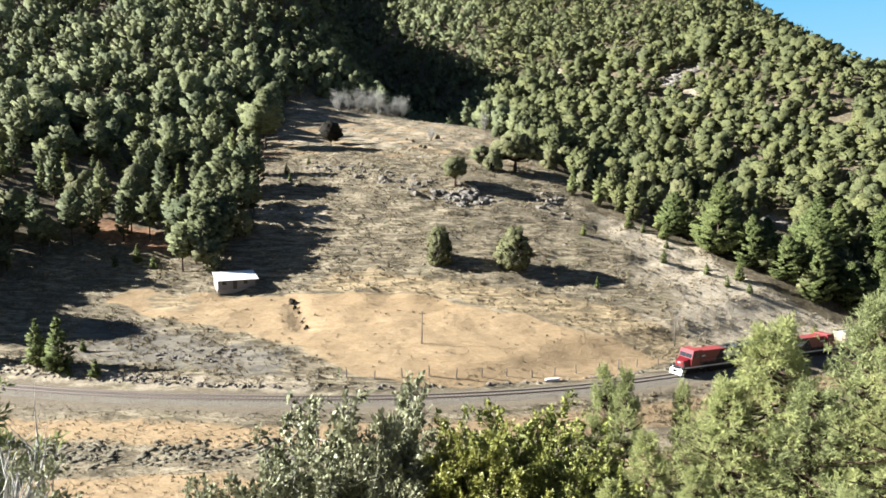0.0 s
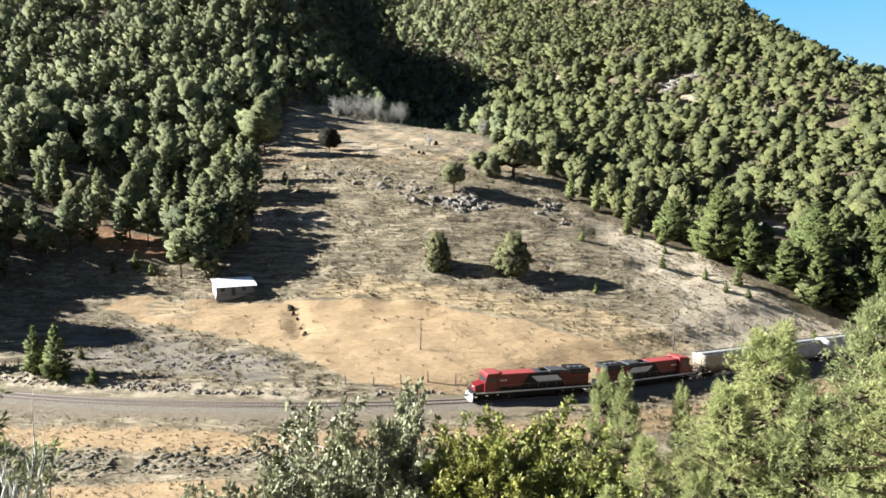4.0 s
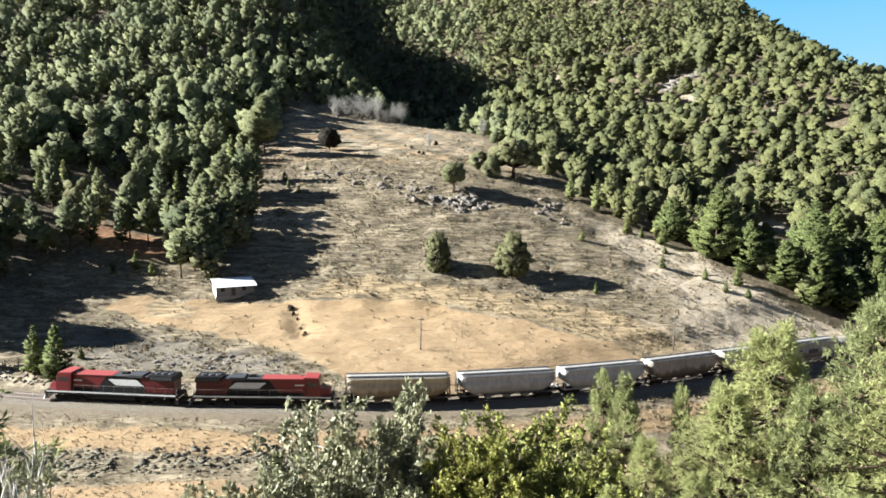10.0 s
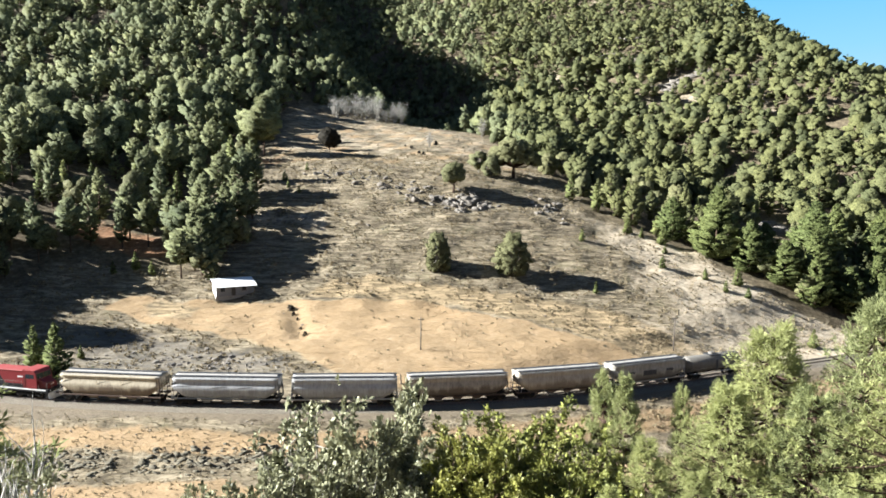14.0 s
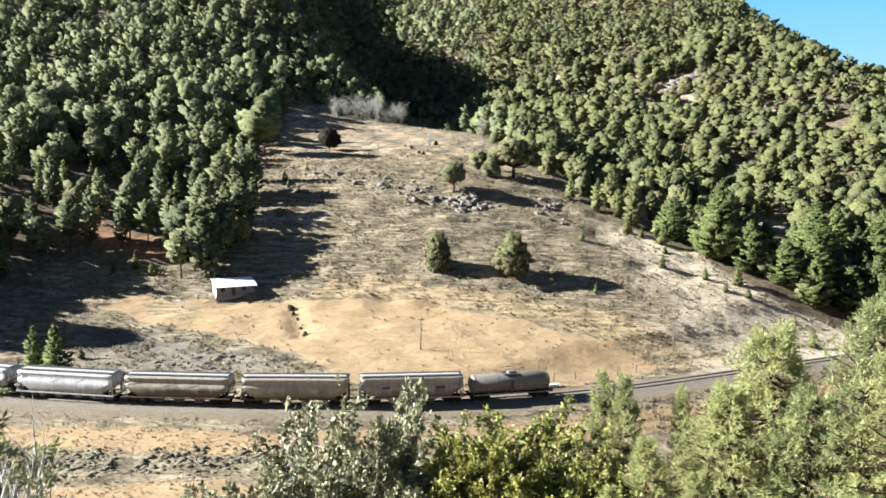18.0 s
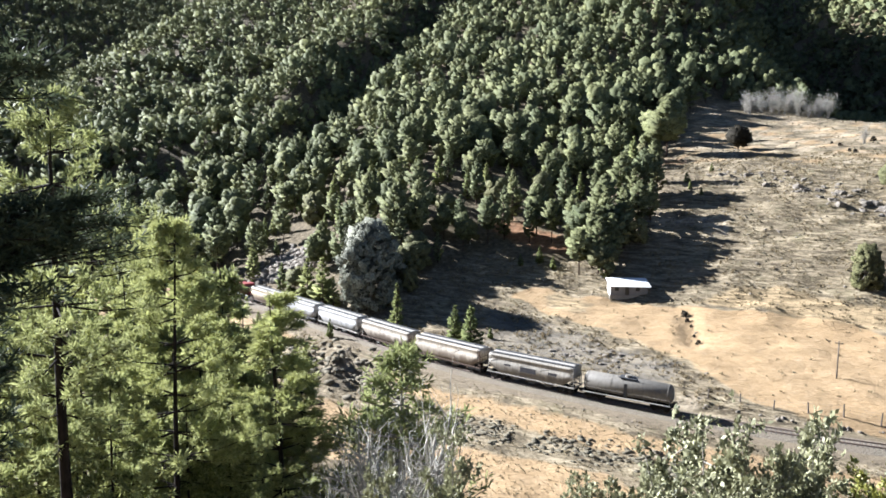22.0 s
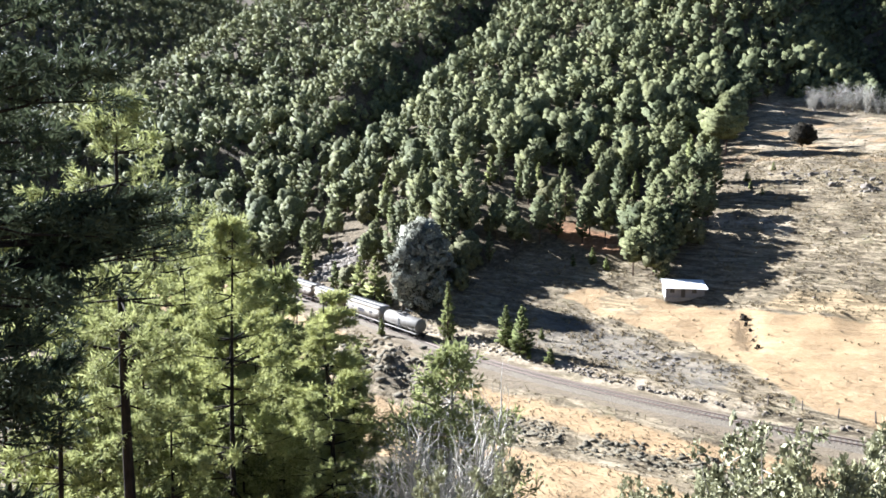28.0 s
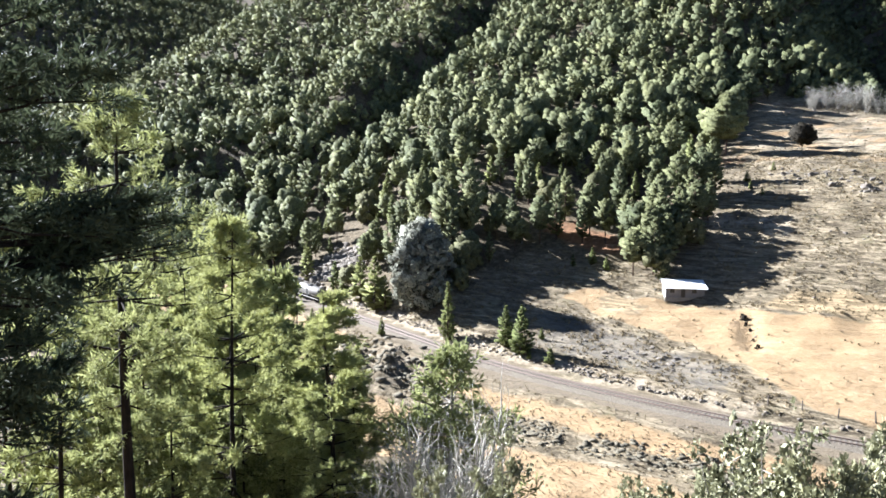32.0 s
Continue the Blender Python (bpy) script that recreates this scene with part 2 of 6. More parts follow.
def box(x0, x1, y0, y1, z0, z1, bevel=0.0, bm=None, top=1.0):
    """A box, its upper face scaled by top, its edges bevelled."""
    own = bmesh.new()
    g = bmesh.ops.create_cube(own, size=1.0)["verts"]
    for v in g:
        k = top if v.co.z > 0 else 1.0
        v.co = ((x0 + x1) / 2 + v.co.x * (x1 - x0) * k, (y0 + y1) / 2 + v.co.y * (y1 - y0) * k, z0 if v.co.z < 0 else z1)
    if bevel:
        bmesh.ops.bevel(own, geom=own.edges[:], offset=bevel, segments=2, affect="EDGES", profile=0.5)
    return join(bm, own)


def join(bm, own):
    if bm is None:
        return own
    me = bpy.data.meshes.new("tmp")
    own.to_mesh(me)
    own.free()
    bm.from_mesh(me)
    bpy.data.meshes.remove(me)
    return bm


def rod(p, q, r, r2=None, n=8, bm=None):
    """A round bar from p to q."""
    own = bmesh.new()
    p, q = Vector(p), Vector(q)
    d = q - p
    bmesh.ops.create_cone(own, cap_ends=True, segments=n, radius1=r, radius2=r if r2 is None else r2, depth=d.length)
    own.transform(Matrix.Translation((p + q) / 2) @ d.to_track_quat("Z", "Y").to_matrix().to_4x4())
    return join(bm, own)


def loft(sections, bm=None):
    """Closed rings of equal count joined one to the next, with end caps."""
    own = bmesh.new()
    rings = [[own.verts.new(c) for c in s] for s in sections]
    n = len(rings[0])
    for r0, r1 in zip(rings, rings[1:]):
        for i in range(n):
            own.faces.new((r0[i], r0[(i + 1) % n], r1[(i + 1) % n], r1[i]))
    own.faces.new(rings[0][::-1])
    own.faces.new(rings[-1])
    bmesh.ops.recalc_face_normals(own, faces=own.faces[:])
    return join(bm, own)


# ------------------------------------------------------------------ the lie of the land
CX, CY, RAD = -33.0, 252.3, 154.5        # the bend of the line
A0, A1 = -0.30, 0.469                    # where the bend runs out into straights


def track_at(s):
    """Place and heading of the line's centre s metres along it."""
    b = min(max(s / RAD, A0), A1)
    k = s - RAD * b
    q = max(-s - 145, 0)
    o = -0.0035 * q * q
    x, y = CX + RAD * math.sin(b) + k * math.cos(b), CY - RAD * math.cos(b) + k * math.sin(b)
    return x - math.sin(b) * o, y + math.cos(b) * o, b + math.atan(0.007 * q)


def track_dist(x, y):
    """Signed distance from the centre line, positive on the meadow's side, and the length along it."""
    dx, dy = x - CX, y - CY
    a = np.arctan2(dx, -dy)
    n = np.where(dy > 0, RAD, RAD - np.hypot(dx, dy))
    s = RAD * a
    for b, side in ((A0, -1), (A1, 1)):
        ex, ey = CX + RAD * math.sin(b), CY - RAD * math.cos(b)
        u = (x - ex) * math.cos(b) + (y - ey) * math.sin(b)
        v = -(x - ex) * math.sin(b) + (y - ey) * math.cos(b)
        m = u * side > 0
        n = np.where(m, v, n)
        s = np.where(m, RAD * b + u, s)
    n = n + 0.0035 * np.clip(-s - 145, 0, None) ** 2
    return n, s


def rail_z(s):
    """Height of the rails: level in the west, falling by 2.1 in the hundred towards the east."""
    return -0.126 * np.log1p(np.exp(np.clip((s - 2) / 6, -30, 60)))


def smax(a, b, k):
    h = np.clip(0.5 + 0.5 * (a - b) / k, 0, 1)
    return b + (a - b) * h + k * h * (1 - h)


def sstep(a, b, v):
    t = np.clip((v - a) / (b - a), 0, 1)
    return t * t * (3 - 2 * t)


def soft(v, k):
    """max(v, 0) with a round corner."""
    return k * np.log1p(np.exp(np.clip(v / k, -30, 60))) + np.maximum(v - 60 * k, 0)


def hill(x, y):
    n, s = track_dist(x, y)
    m = y - 97 - 0.0024 * np.clip(x + 27, -90, 120) ** 2
    m = np.where(m > 0, m, 0)
    even = 0.15 * m + 0.00033 * np.minimum(m, 300) ** 2
    # field, steep face and the flatter ground above its brow; eastwards the face eases off
    m2 = np.maximum(y - 98.75 - 0.0024 * np.clip(x + 27, -90, 0) ** 2, 0)
    face = 0.145 * np.where(m < m2, m, m2) + 0.355 * soft(m2 - 44, 4) - 0.325 * soft(m2 - 100, 4)
    ease = 1 - 0.55 * (soft(x - 3, 4) - soft(x - 68, 4)) / 65
    meadow = even + (face - even) * sstep(-92, -58, x) * ease * sstep(420, 380, y)
    meadow = meadow - 3.4 * np.exp(-np.maximum(n, 0) / 40) * sstep(-40, 70, x)
    meadow = meadow - 0.8 * np.log1p(np.exp(np.clip((x - 120) / 14, -30, 30))) * 14 - 0.8 * np.maximum(x - 540, 0)
    left = 22 - 0.20 * np.maximum(x + 130, 0) - 0.03 * np.minimum(x + 130, 0) + 0.33 * (y - 152) + 0.16 * np.maximum(y - 240, 0) * sstep(-40, -300, x)
    right = 8 + 0.27 * (x - 104) + 0.42 * (y - 205)
    right = right - 1.3 * np.log1p(np.exp(np.clip((x - 203) / 14, -30, 30))) * 14 - 1.3 * np.maximum(x - 610, 0)
    # the ravine above the meadow
    rv = np.exp(-((x - 2 + 0.36 * (y - 350)) / (26 + 0.2 * np.clip(y - 335, 0, 120))) ** 2) * (26 * sstep(305, 365, y) + 20 * sstep(365, 450, y)) * sstep(1300, 700, y)
    left = left - 0.9 * np.log1p(np.exp(np.clip((x - 90) / 20, -30, 30))) * 20 - 0.9 * np.maximum(x - 690, 0)
    left = left + 42 * np.exp(-((x + 100) / 38) ** 2) * sstep(332, 445, y) * sstep(700, 520, y)     # shoulder west of the ravine
    # the hollow that runs down the western woods, its western side steep and in shade
    q = x + 243 + 0.33 * (y - 300)
    left = left + (9 * np.exp(-((q + 34) / 22) ** 2) - 15 * np.exp(-(q / 18) ** 2)) * sstep(185, 230, y) * sstep(560, 470, y)
    # the side valley west of the wooded spur and the dark hill behind it
    w = (x + 455) * -0.88 - (y - 240) * 0.47      # to the west of the crest
    left = left + 20 * np.exp(-((w + 15) / 65) ** 2)
    side = left - 50 * np.exp(-((w - 70) / 45) ** 2) - 0.55 * np.clip(w - 70, 0, 400)
    far = 50 + 0.50 * (w - 70) + 0.12 * (y - 150)
    far = np.minimum(far, 62 + 0.5 * (w - 70) + 0.36 * (y - 150))
    z = smax(meadow, side, 10)
    z = smax(z, right, 12)
    z = z - rv
    z = smax(z, far, 8)
    return z


def ground(x, y):
    n, s = track_dist(x, y)
    z = hill(x, y)
    # cut and fill of the line
    bed = -0.55 + rail_z(s)
    bank = np.where(n > 3.2, (n - 3.2) * (0.55 - 0.40 * sstep(-10, 25, x)), 0) + bed
    east = sstep(-125, -95, x)
    z = np.minimum(z, bank + east * (14 * sstep(8, 40, n) + 400 * sstep(30, 75, n)))
    z = np.maximum(z, bed)
    fill = bed - 0.32 * np.clip(-n - 4.2, 0, 9) - 0.06 * np.clip(-n - 13, 0, 20)
    z = np.where(n < 0, fill, z)
    near = 31.7 - 0.46 * y - 0.45 * np.maximum(-x, 0) + 0.02 * np.maximum(x, 0)
    near = np.where(y < 0, 31.7 - 0.2 * y - 0.30 * np.maximum(-x, 0) + 0.02 * np.maximum(x, 0), near)
    near = np.where(near > 31.7, 31.7 + 60 * (1 - np.exp(-(near - 31.7) / 60)), near)
    z = np.where(n < -10, smax(z, near, 4), z)
    return z


def rough(x, y, size, seed=0.0):
    """Cheap smooth unevenness between -1 and 1."""
    k = 6.28 / size
    return (np.sin(k * (x * 0.83 + y * 0.55) + seed) + np.sin(k * 1.7 * (x * -0.42 + y * 0.9) + 2.1 * seed + 1)
            + 0.7 * np.sin(k * 2.9 * (x * 0.97 - y * 0.23) + 0.7 * seed + 4)) / 2.7


def land(x, y):
    n, s = track_dist(x, y)
    free = sstep(3.5, 12, np.abs(n))
    z = ground(x, y)
    z = z + free * (0.25 * rough(x, y, 9, 1) + 0.5 * rough(x, y, 31, 2) * sstep(12, 40, np.abs(n)))
    spoil = np.exp(-((x + 84) / 13) ** 2 - ((n + 13) / 6.5) ** 2)     # dug earth below the line
    z = z + spoil * (1.7 + 1.7 * rough(x, y, 10, 6) + 0.9 * rough(x, y, 5.5, 8))
    gully = np.exp(-((x + 30 - 0.32 * (137 - y)) / 1.5) ** 2) * sstep(121, 127, y) * sstep(142, 136, y)
    z = z - 0.9 * gully
    z = z + 0.22 * np.sin(1.9 * z + 2.5 * rough(x, y, 24, 12)) * sstep(12, 30, n) * sstep(5, 9, z) * sstep(60, 40, z) * sstep(215, 195, y)
    far = np.hypot(x, y)
    z = z + sstep(200, 420, far) * (1 - 0.9 * np.exp(-((x + 10) / 55) ** 4) * sstep(390, 340, y)) * (5 * rough(x, y, 120, 3) + 2.2 * rough(x, y, 47, 5))
    return z


def land1(x, y):
    return float(land(np.array([x]), np.array([y]))[0])


def axis(lo, a, b, hi, fine):
    """Coordinates: even between a and b, ever wider outside."""
    mid = list(np.arange(a, b, fine))
    up, down, step = [], [], fine
    v = b
    while v < hi:
        up.append(v)
        step *= 1.09
        v += step
    step, v = fine, a - fine
    while v > lo:
        down.append(v)
        step *= 1.09
        v -= step
    return np.array([lo] + down[::-1] + mid + up + [hi])


gx, gy = axis(-4500, -190, 130, 4500, 1.3), axis(-1500, -6, 262, 4500, 1.3)
GX, GY = np.meshgrid(gx, gy)
GZ = land(GX, GY)
nx, ny = len(gx), len(gy)
idx = np.arange(nx * ny).reshape(ny, nx)
quads = np.stack([idx[:-1, :-1], idx[:-1, 1:], idx[1:, 1:], idx[1:, :-1]], -1).reshape(-1, 4)
land_ob = mesh_np("ground", np.stack([GX.ravel(), GY.ravel(), GZ.ravel()], 1), quads, M_GROUND, smooth=True)
tagged(land_ob, "dry grassy hillside with tan meadow and forest floor", "ground", kind="structure")


def meadow_mask(x, y):
    """1 on the open grass, 0 under the woods (on the far side of the line)."""
    px = np.interp(y, LEFT_Y, LEFT_X)
    qx = np.interp(y, RIGHT_Y, RIGHT_X)
    w = 2.5 * rough(x, y, 23, 4)
    return np.clip(np.minimum(x - px + w, qx - x + w) / 6 + 0.5, 0, 1) * np.clip((338 + w - y) / 8 + 0.5, 0, 1)


# western and eastern edge of the clearing
LEFT_Y = [96, 120, 128, 140, 152, 156, 162, 182, 205, 215, 254, 315, 340]
LEFT_X = [-110, -108, -94, -90, -84, -57, -54, -54, -58, -60, -63, -69, -60]
RIGHT_Y = [103, 131, 148, 156, 158, 160, 164.5, 176.5, 178, 186, 188, 220, 250, 290, 317, 333]
RIGHT_X = [150, 142, 120, 100, 86, 80, 71, 65.5, 60, 50, 38.5, 34, 28, 19, 10, 0]

# corners of the tan field, of the half-worn grass above it, and of patches in it
FIELD = [(-69, 134), (-64, 140), (-49, 140), (-38, 140), (-31, 142.5), (-23, 142.5), (-15, 142.5), (-8, 143), (2, 141.5), (20, 134), (42, 125), (29, 115), (2, 106), (-13, 105), (-21, 112.5), (-35, 122.5), (-48, 127)]
WORN = [(-30, 142.5), (-24, 149), (-16, 152), (-8, 149), (14, 146.5), (38, 142), (52, 134), (60, 128), (42, 124), (20, 134), (2, 141.5)]
SCRUBBY = [(-61, 137.5), (-57, 140), (-49, 137), (-50, 131), (-57, 131.5)]
ASHEN = [(-58, 122), (-46, 122.5), (-33, 117), (-24, 110), (-27, 106), (-44, 107.5), (-56, 110), (-64, 114)]
CART_TRACK = [(-59, 136.2), (-52, 132), (-34.5, 121.2), (-22.6, 113.9), (-13.4, 108.2), (-12.9, 109.2), (-22, 114.9), (-33.8, 122.3), (-51.4, 133), (-58.4, 137)]
RED_EARTH = [(-96, 170), (-80, 174), (-62, 163), (-62, 157.5), (-82, 161)]


def inside(x, y, poly, soft_=2.5):
    """1 inside a closed outline, 0 outside, with a soft border."""
    x, y = np.asarray(x, float), np.asarray(y, float)
    d = np.full(x.shape, 1e9)
    odd = np.zeros(x.shape, bool)
    for (ax, ay), (bx, by) in zip(poly, poly[1:] + poly[:1]):
        t = np.clip(((x - ax) * (bx - ax) + (y - ay) * (by - ay)) / ((bx - ax) ** 2 + (by - ay) ** 2), 0, 1)
        d = np.minimum(d, np.hypot(x - ax - t * (bx - ax), y - ay - t * (by - ay)))
        if ay != by:
            odd ^= ((ay > y) != (by > y)) & (x < ax + (y - ay) * (bx - ax) / (by - ay))
    return np.clip(0.5 + np.where(odd, d, -d) / soft_, 0, 1)


def zones():
    x, y = GX.ravel(), GY.ravel()
    n, s = track_dist(x, y)
    mead = meadow_mask(x, y) * (n > 0)
    w = 4 * rough(x, y, 27, 7)
    gold = inside(x + 0.3 * w, y + 0.3 * w, FIELD) * (1 - 0.8 * inside(x, y, SCRUBBY, 4))
    gold = np.maximum(gold, sstep(207, 224, y + w) * (0.38 + 0.35 * rough(x, y, 19, 5)) * sstep(335, 300, y))
    gold = gold * mead
    worn = np.maximum(inside(x + 0.4 * w, y - 1.2, WORN, 3), 0.75 * inside(x, y, SCRUBBY, 4)) * mead
    worn = np.maximum(worn, 0.8 * inside(x, y + 0.25 * w, CART_TRACK, 1.6))
    near = (n < 0)
    strip = np.clip(1 - np.abs(n + 9.3 + 0.15 * w) / 4.2, 0, 1) + np.clip((-n - 17 - 0.5 * w) / 4, 0, 1)
    gold = np.where(near, np.clip(strip, 0, 1), gold)
    gravel = np.clip((4.7 + 0.2 * w - np.abs(n + 0.9)) / 1.2, 0, 1)
    gravel = np.maximum(gravel, 0.3 * np.clip((x - 64 + w) / 22, 0, 1) * mead * np.clip((162 - y) / 20, 0, 1))
    pale = 1.0 * np.clip((x - 36 + 0.2 * (y - 165) + 1.6 * w) / 22, 0, 1) * mead * sstep(225, 185, y)
    pale = np.maximum(pale, sstep(207, 224, y + w) * (0.22 + 0.3 * rough(x, y, 24, 15)) * mead)
    pale = np.maximum(pale, 0.35 * np.exp(-((x + 84) / 16) ** 2 - ((n + 12) / 8) ** 2) * near)
    pale = np.maximum(pale, 0.45 * sstep(8.5, 6.0, n + 0.3 * w) * (n > 3.4) * (x < -20))
    pale = np.maximum(pale, 0.6 * np.exp(-((y - 174 - w) / 4) ** 2) * mead * (x < -30))
    wood = np.where(n > 0, 1 - meadow_mask(x, y), 0)
    wood = np.where(near & (n < -32), 0.8, wood)
    spoil = np.exp(-((x + 84) / 17) ** 2 - ((n + 14) / 8) ** 2) * near
    # brown of the dug earth, darkened for the shade of its hummocks
    wood = np.maximum(wood, 0.85 * spoil)
    gold = gold * (1 - np.clip(1.3 * spoil, 0, 1))
    rock = 0.55 * sstep(0.25, 0.8, rough(x, y, 75, 9)) * sstep(300, 380, np.hypot(x, y)) * (x > 60)
    pale = np.maximum(pale, 0.9 * rock)
    red = inside(x + 0.5 * w, y + 0.5 * w, RED_EARTH, 6)
    red = np.maximum(red, 0.7 * np.exp(-((x + 56) / 7) ** 2 - ((y - 219) / 7) ** 2))
    at = land_ob.data.color_attributes.new("zone", "FLOAT_COLOR", "POINT")
    col = np.stack([gold, gravel, wood, pale], 1).astype(np.float32)
    at.data.foreach_set("color", col.ravel())
    at = land_ob.data.color_attributes.new("cover", "FLOAT_COLOR", "POINT")
    ash = np.maximum(inside(x + 0.5 * w, y + 0.5 * w, ASHEN, 5), 0.8 * np.exp(-((x + 60) / 11) ** 2 - ((y - 122) / 6) ** 2))
    col = np.stack([worn, red, ash, 0 * red], 1).astype(np.float32)
    at.data.foreach_set("color", col.ravel())


zones()


def sky_backdrop():
    """The pale sky low over the eastern ridge, far behind it."""
    m = Mat("low_sky", 1.0, 0.0, 0.0)
    sp = m.node("ShaderNodeSeparateXYZ")
    m.link(m.node("ShaderNodeNewGeometry").outputs["Position"], sp.inputs[0])
    col = m.ramp(m.span(sp.outputs[2], 350, 1150), (0.0, (0.60, 0.86, 1.0)), (0.5, (0.36, 0.75, 1.0)), (1.0, (0.20, 0.62, 0.97)))
    glow = m.node("ShaderNodeEmission", Strength=0.205)
    m.link(col, glow.inputs["Color"])
    m.link(glow.outputs[0], m.t.nodes["Material Output"].inputs["Surface"])
    az = np.radians(np.linspace(4, 56, 40))
    low = np.stack([4300 * np.sin(az), 4300 * np.cos(az), np.full(40, -200.0)], 1)
    top = low + np.array([0, 0, 1700.0])
    i = np.arange(39)
    ob = mesh_np("backdrop", np.concatenate([low, top]), np.stack([i, i + 1, i + 41, i + 40], 1), m.m, smooth=True)
    tagged(ob, "pale blue sky low over the eastern ridge", "sky", kind="structure")


sky_backdrop()


# ------------------------------------------------------------------ plants
def unit(v):
    return v / np.maximum(np.linalg.norm(v, axis=1, keepdims=True), 1e-9)


def kites(c, nrm, length, width, rng, along=None):
    """Leaf-shaped quads at c, facing nrm, one after the other in one array."""
    k = len(c)
    if along is None:
        along = rng.normal(size=(k, 3))
    u = unit(along - nrm * (along * nrm).sum(1, keepdims=True))
    v = np.cross(nrm, u)
    length, width = np.broadcast_to(length, (k,))[:, None], np.broadcast_to(width, (k,))[:, None]
    verts = np.stack([c - u * length * 0.5, c + v * width * 0.5, c + u * length * 0.5, c - v * width * 0.5], 1)
    return verts.reshape(-1, 3), np.arange(4 * k).reshape(-1, 4)


def ico(level):
    bm_ = bmesh.new()
    bmesh.ops.create_icosphere(bm_, subdivisions=level, radius=1.0)
    out = np.array([v.co[:] for v in bm_.verts]), np.array([[v.index for v in f.verts] for f in bm_.faces])
    bm_.free()
    return out


OCTA = np.array([(1, 0, 0), (-1, 0, 0), (0, 1, 0), (0, -1, 0), (0, 0, 1), (0, 0, -1)], float), np.array([(0, 2, 4), (2, 1, 4), (1, 3, 4), (3, 0, 4), (2, 0, 5), (1, 2, 5), (3, 1, 5), (0, 3, 5)])
ICO = {0: OCTA, 1: ico(1), 2: ico(2)}


def tris(quads):
    v, f = quads
    return v, np.concatenate([f[:, [0, 1, 2]], f[:, [0, 2, 3]]])


def tube(pts, radii, sides=6):
    """A bent, tapered bar through pts."""
    pts = np.asarray(pts, float)
    d = unit(np.gradient(pts, axis=0))
    ref = np.array([0.31, 0.94, 0.12]) if abs(d[0][2]) > 0.7 else np.array([0.05, 0.1, 1.0])
    u = unit(np.cross(d, ref))
    v = np.cross(d, u)
    an = np.arange(sides) * 2 * math.pi / sides
    ring = u[:, None] * np.cos(an)[None, :, None] + v[:, None] * np.sin(an)[None, :, None]
    verts = (pts[:, None] + ring * np.asarray(radii)[:, None, None]).reshape(-1, 3)
    i = np.arange((len(pts) - 1) * sides)
    r, k = i // sides, i % sides
    return verts, np.stack([r * sides + k, r * sides + (k + 1) % sides, (r + 1) * sides + (k + 1) % sides, (r + 1) * sides + k], 1)


def stack(pieces):
    vs, fs, n = [], [], 0
    for v, f in pieces:
        vs.append(v)
        fs.append(f + n)
        n += len(v)
    return np.concatenate(vs), np.concatenate(fs)


def pine_plan(h, wide, bare, rng, whorls=16, arms=5, peak=0.45, droop=0.1):
    """Branches of a pine: start, end. bare: share of the stem without branches; peak: where the crown is widest."""
    out = []
    for i in range(whorls):
        t = (i + rng.uniform(0.1, 0.9)) / whorls
        z = h * (bare + (1 - bare) * t)
        prof = (t / peak) ** 0.6 if t < peak else max(1 - ((t - peak) / (1 - peak)) ** 1.7, 0.06)
        for j in range(arms):
            an = rng.uniform(0, 6.283)
            ln = wide * prof * rng.uniform(0.55, 1.12) + 0.12
            out.append((np.array([0, 0, z]), np.array([math.cos(an) * ln, math.sin(an) * ln, z + ln * rng.uniform(-droop, 0.42)])))
    return out


def stem(h, r, rng, bend=0.015, n=8):
    t = np.linspace(0, 1, n)
    x = bend * h * np.sin(t * rng.uniform(2, 5)) * rng.choice([-1, 1])
    y = bend * h * np.sin(t * rng.uniform(2, 5) + 1) - bend * h * math.sin(1)
    return np.stack([x * t, y * t, t * h - 0.4 * (1 - t)], 1), r * (1 - 0.88 * t)


def sprays(c, r, d, rng, level=1, rag=0.3, stretch=1.45, flat=0.62):
    """Ragged tufts of foliage at c, drawn out along d; also the way that each corner looks from its tuft."""
    v0, f0 = ICO[level]
    k, n = len(c), len(v0)
    d = unit(d)
    s = unit(np.cross(d, np.array([0.0, 0.0, 1.0]) + rng.normal(size=d.shape) * 0.2))
    u = np.cross(d, s)
    q = np.linalg.qr(rng.normal(size=(k, 3, 3)))[0]
    q[:, :, 0] *= np.linalg.det(q)[:, None]
    w = np.einsum("kij,nj->kni", q, v0) * (1 + rng.uniform(-rag, rag, (k, n, 1)))
    w = w[..., :1] * d[:, None] * stretch + w[..., 1:2] * s[:, None] + w[..., 2:] * u[:, None] * flat
    v = w * np.broadcast_to(r, (k,))[:, None, None] + c[:, None]
    return v.reshape(-1, 3), (f0[None] + (np.arange(k) * n)[:, None, None]).reshape(-1, 3), unit(w.reshape(-1, 3))


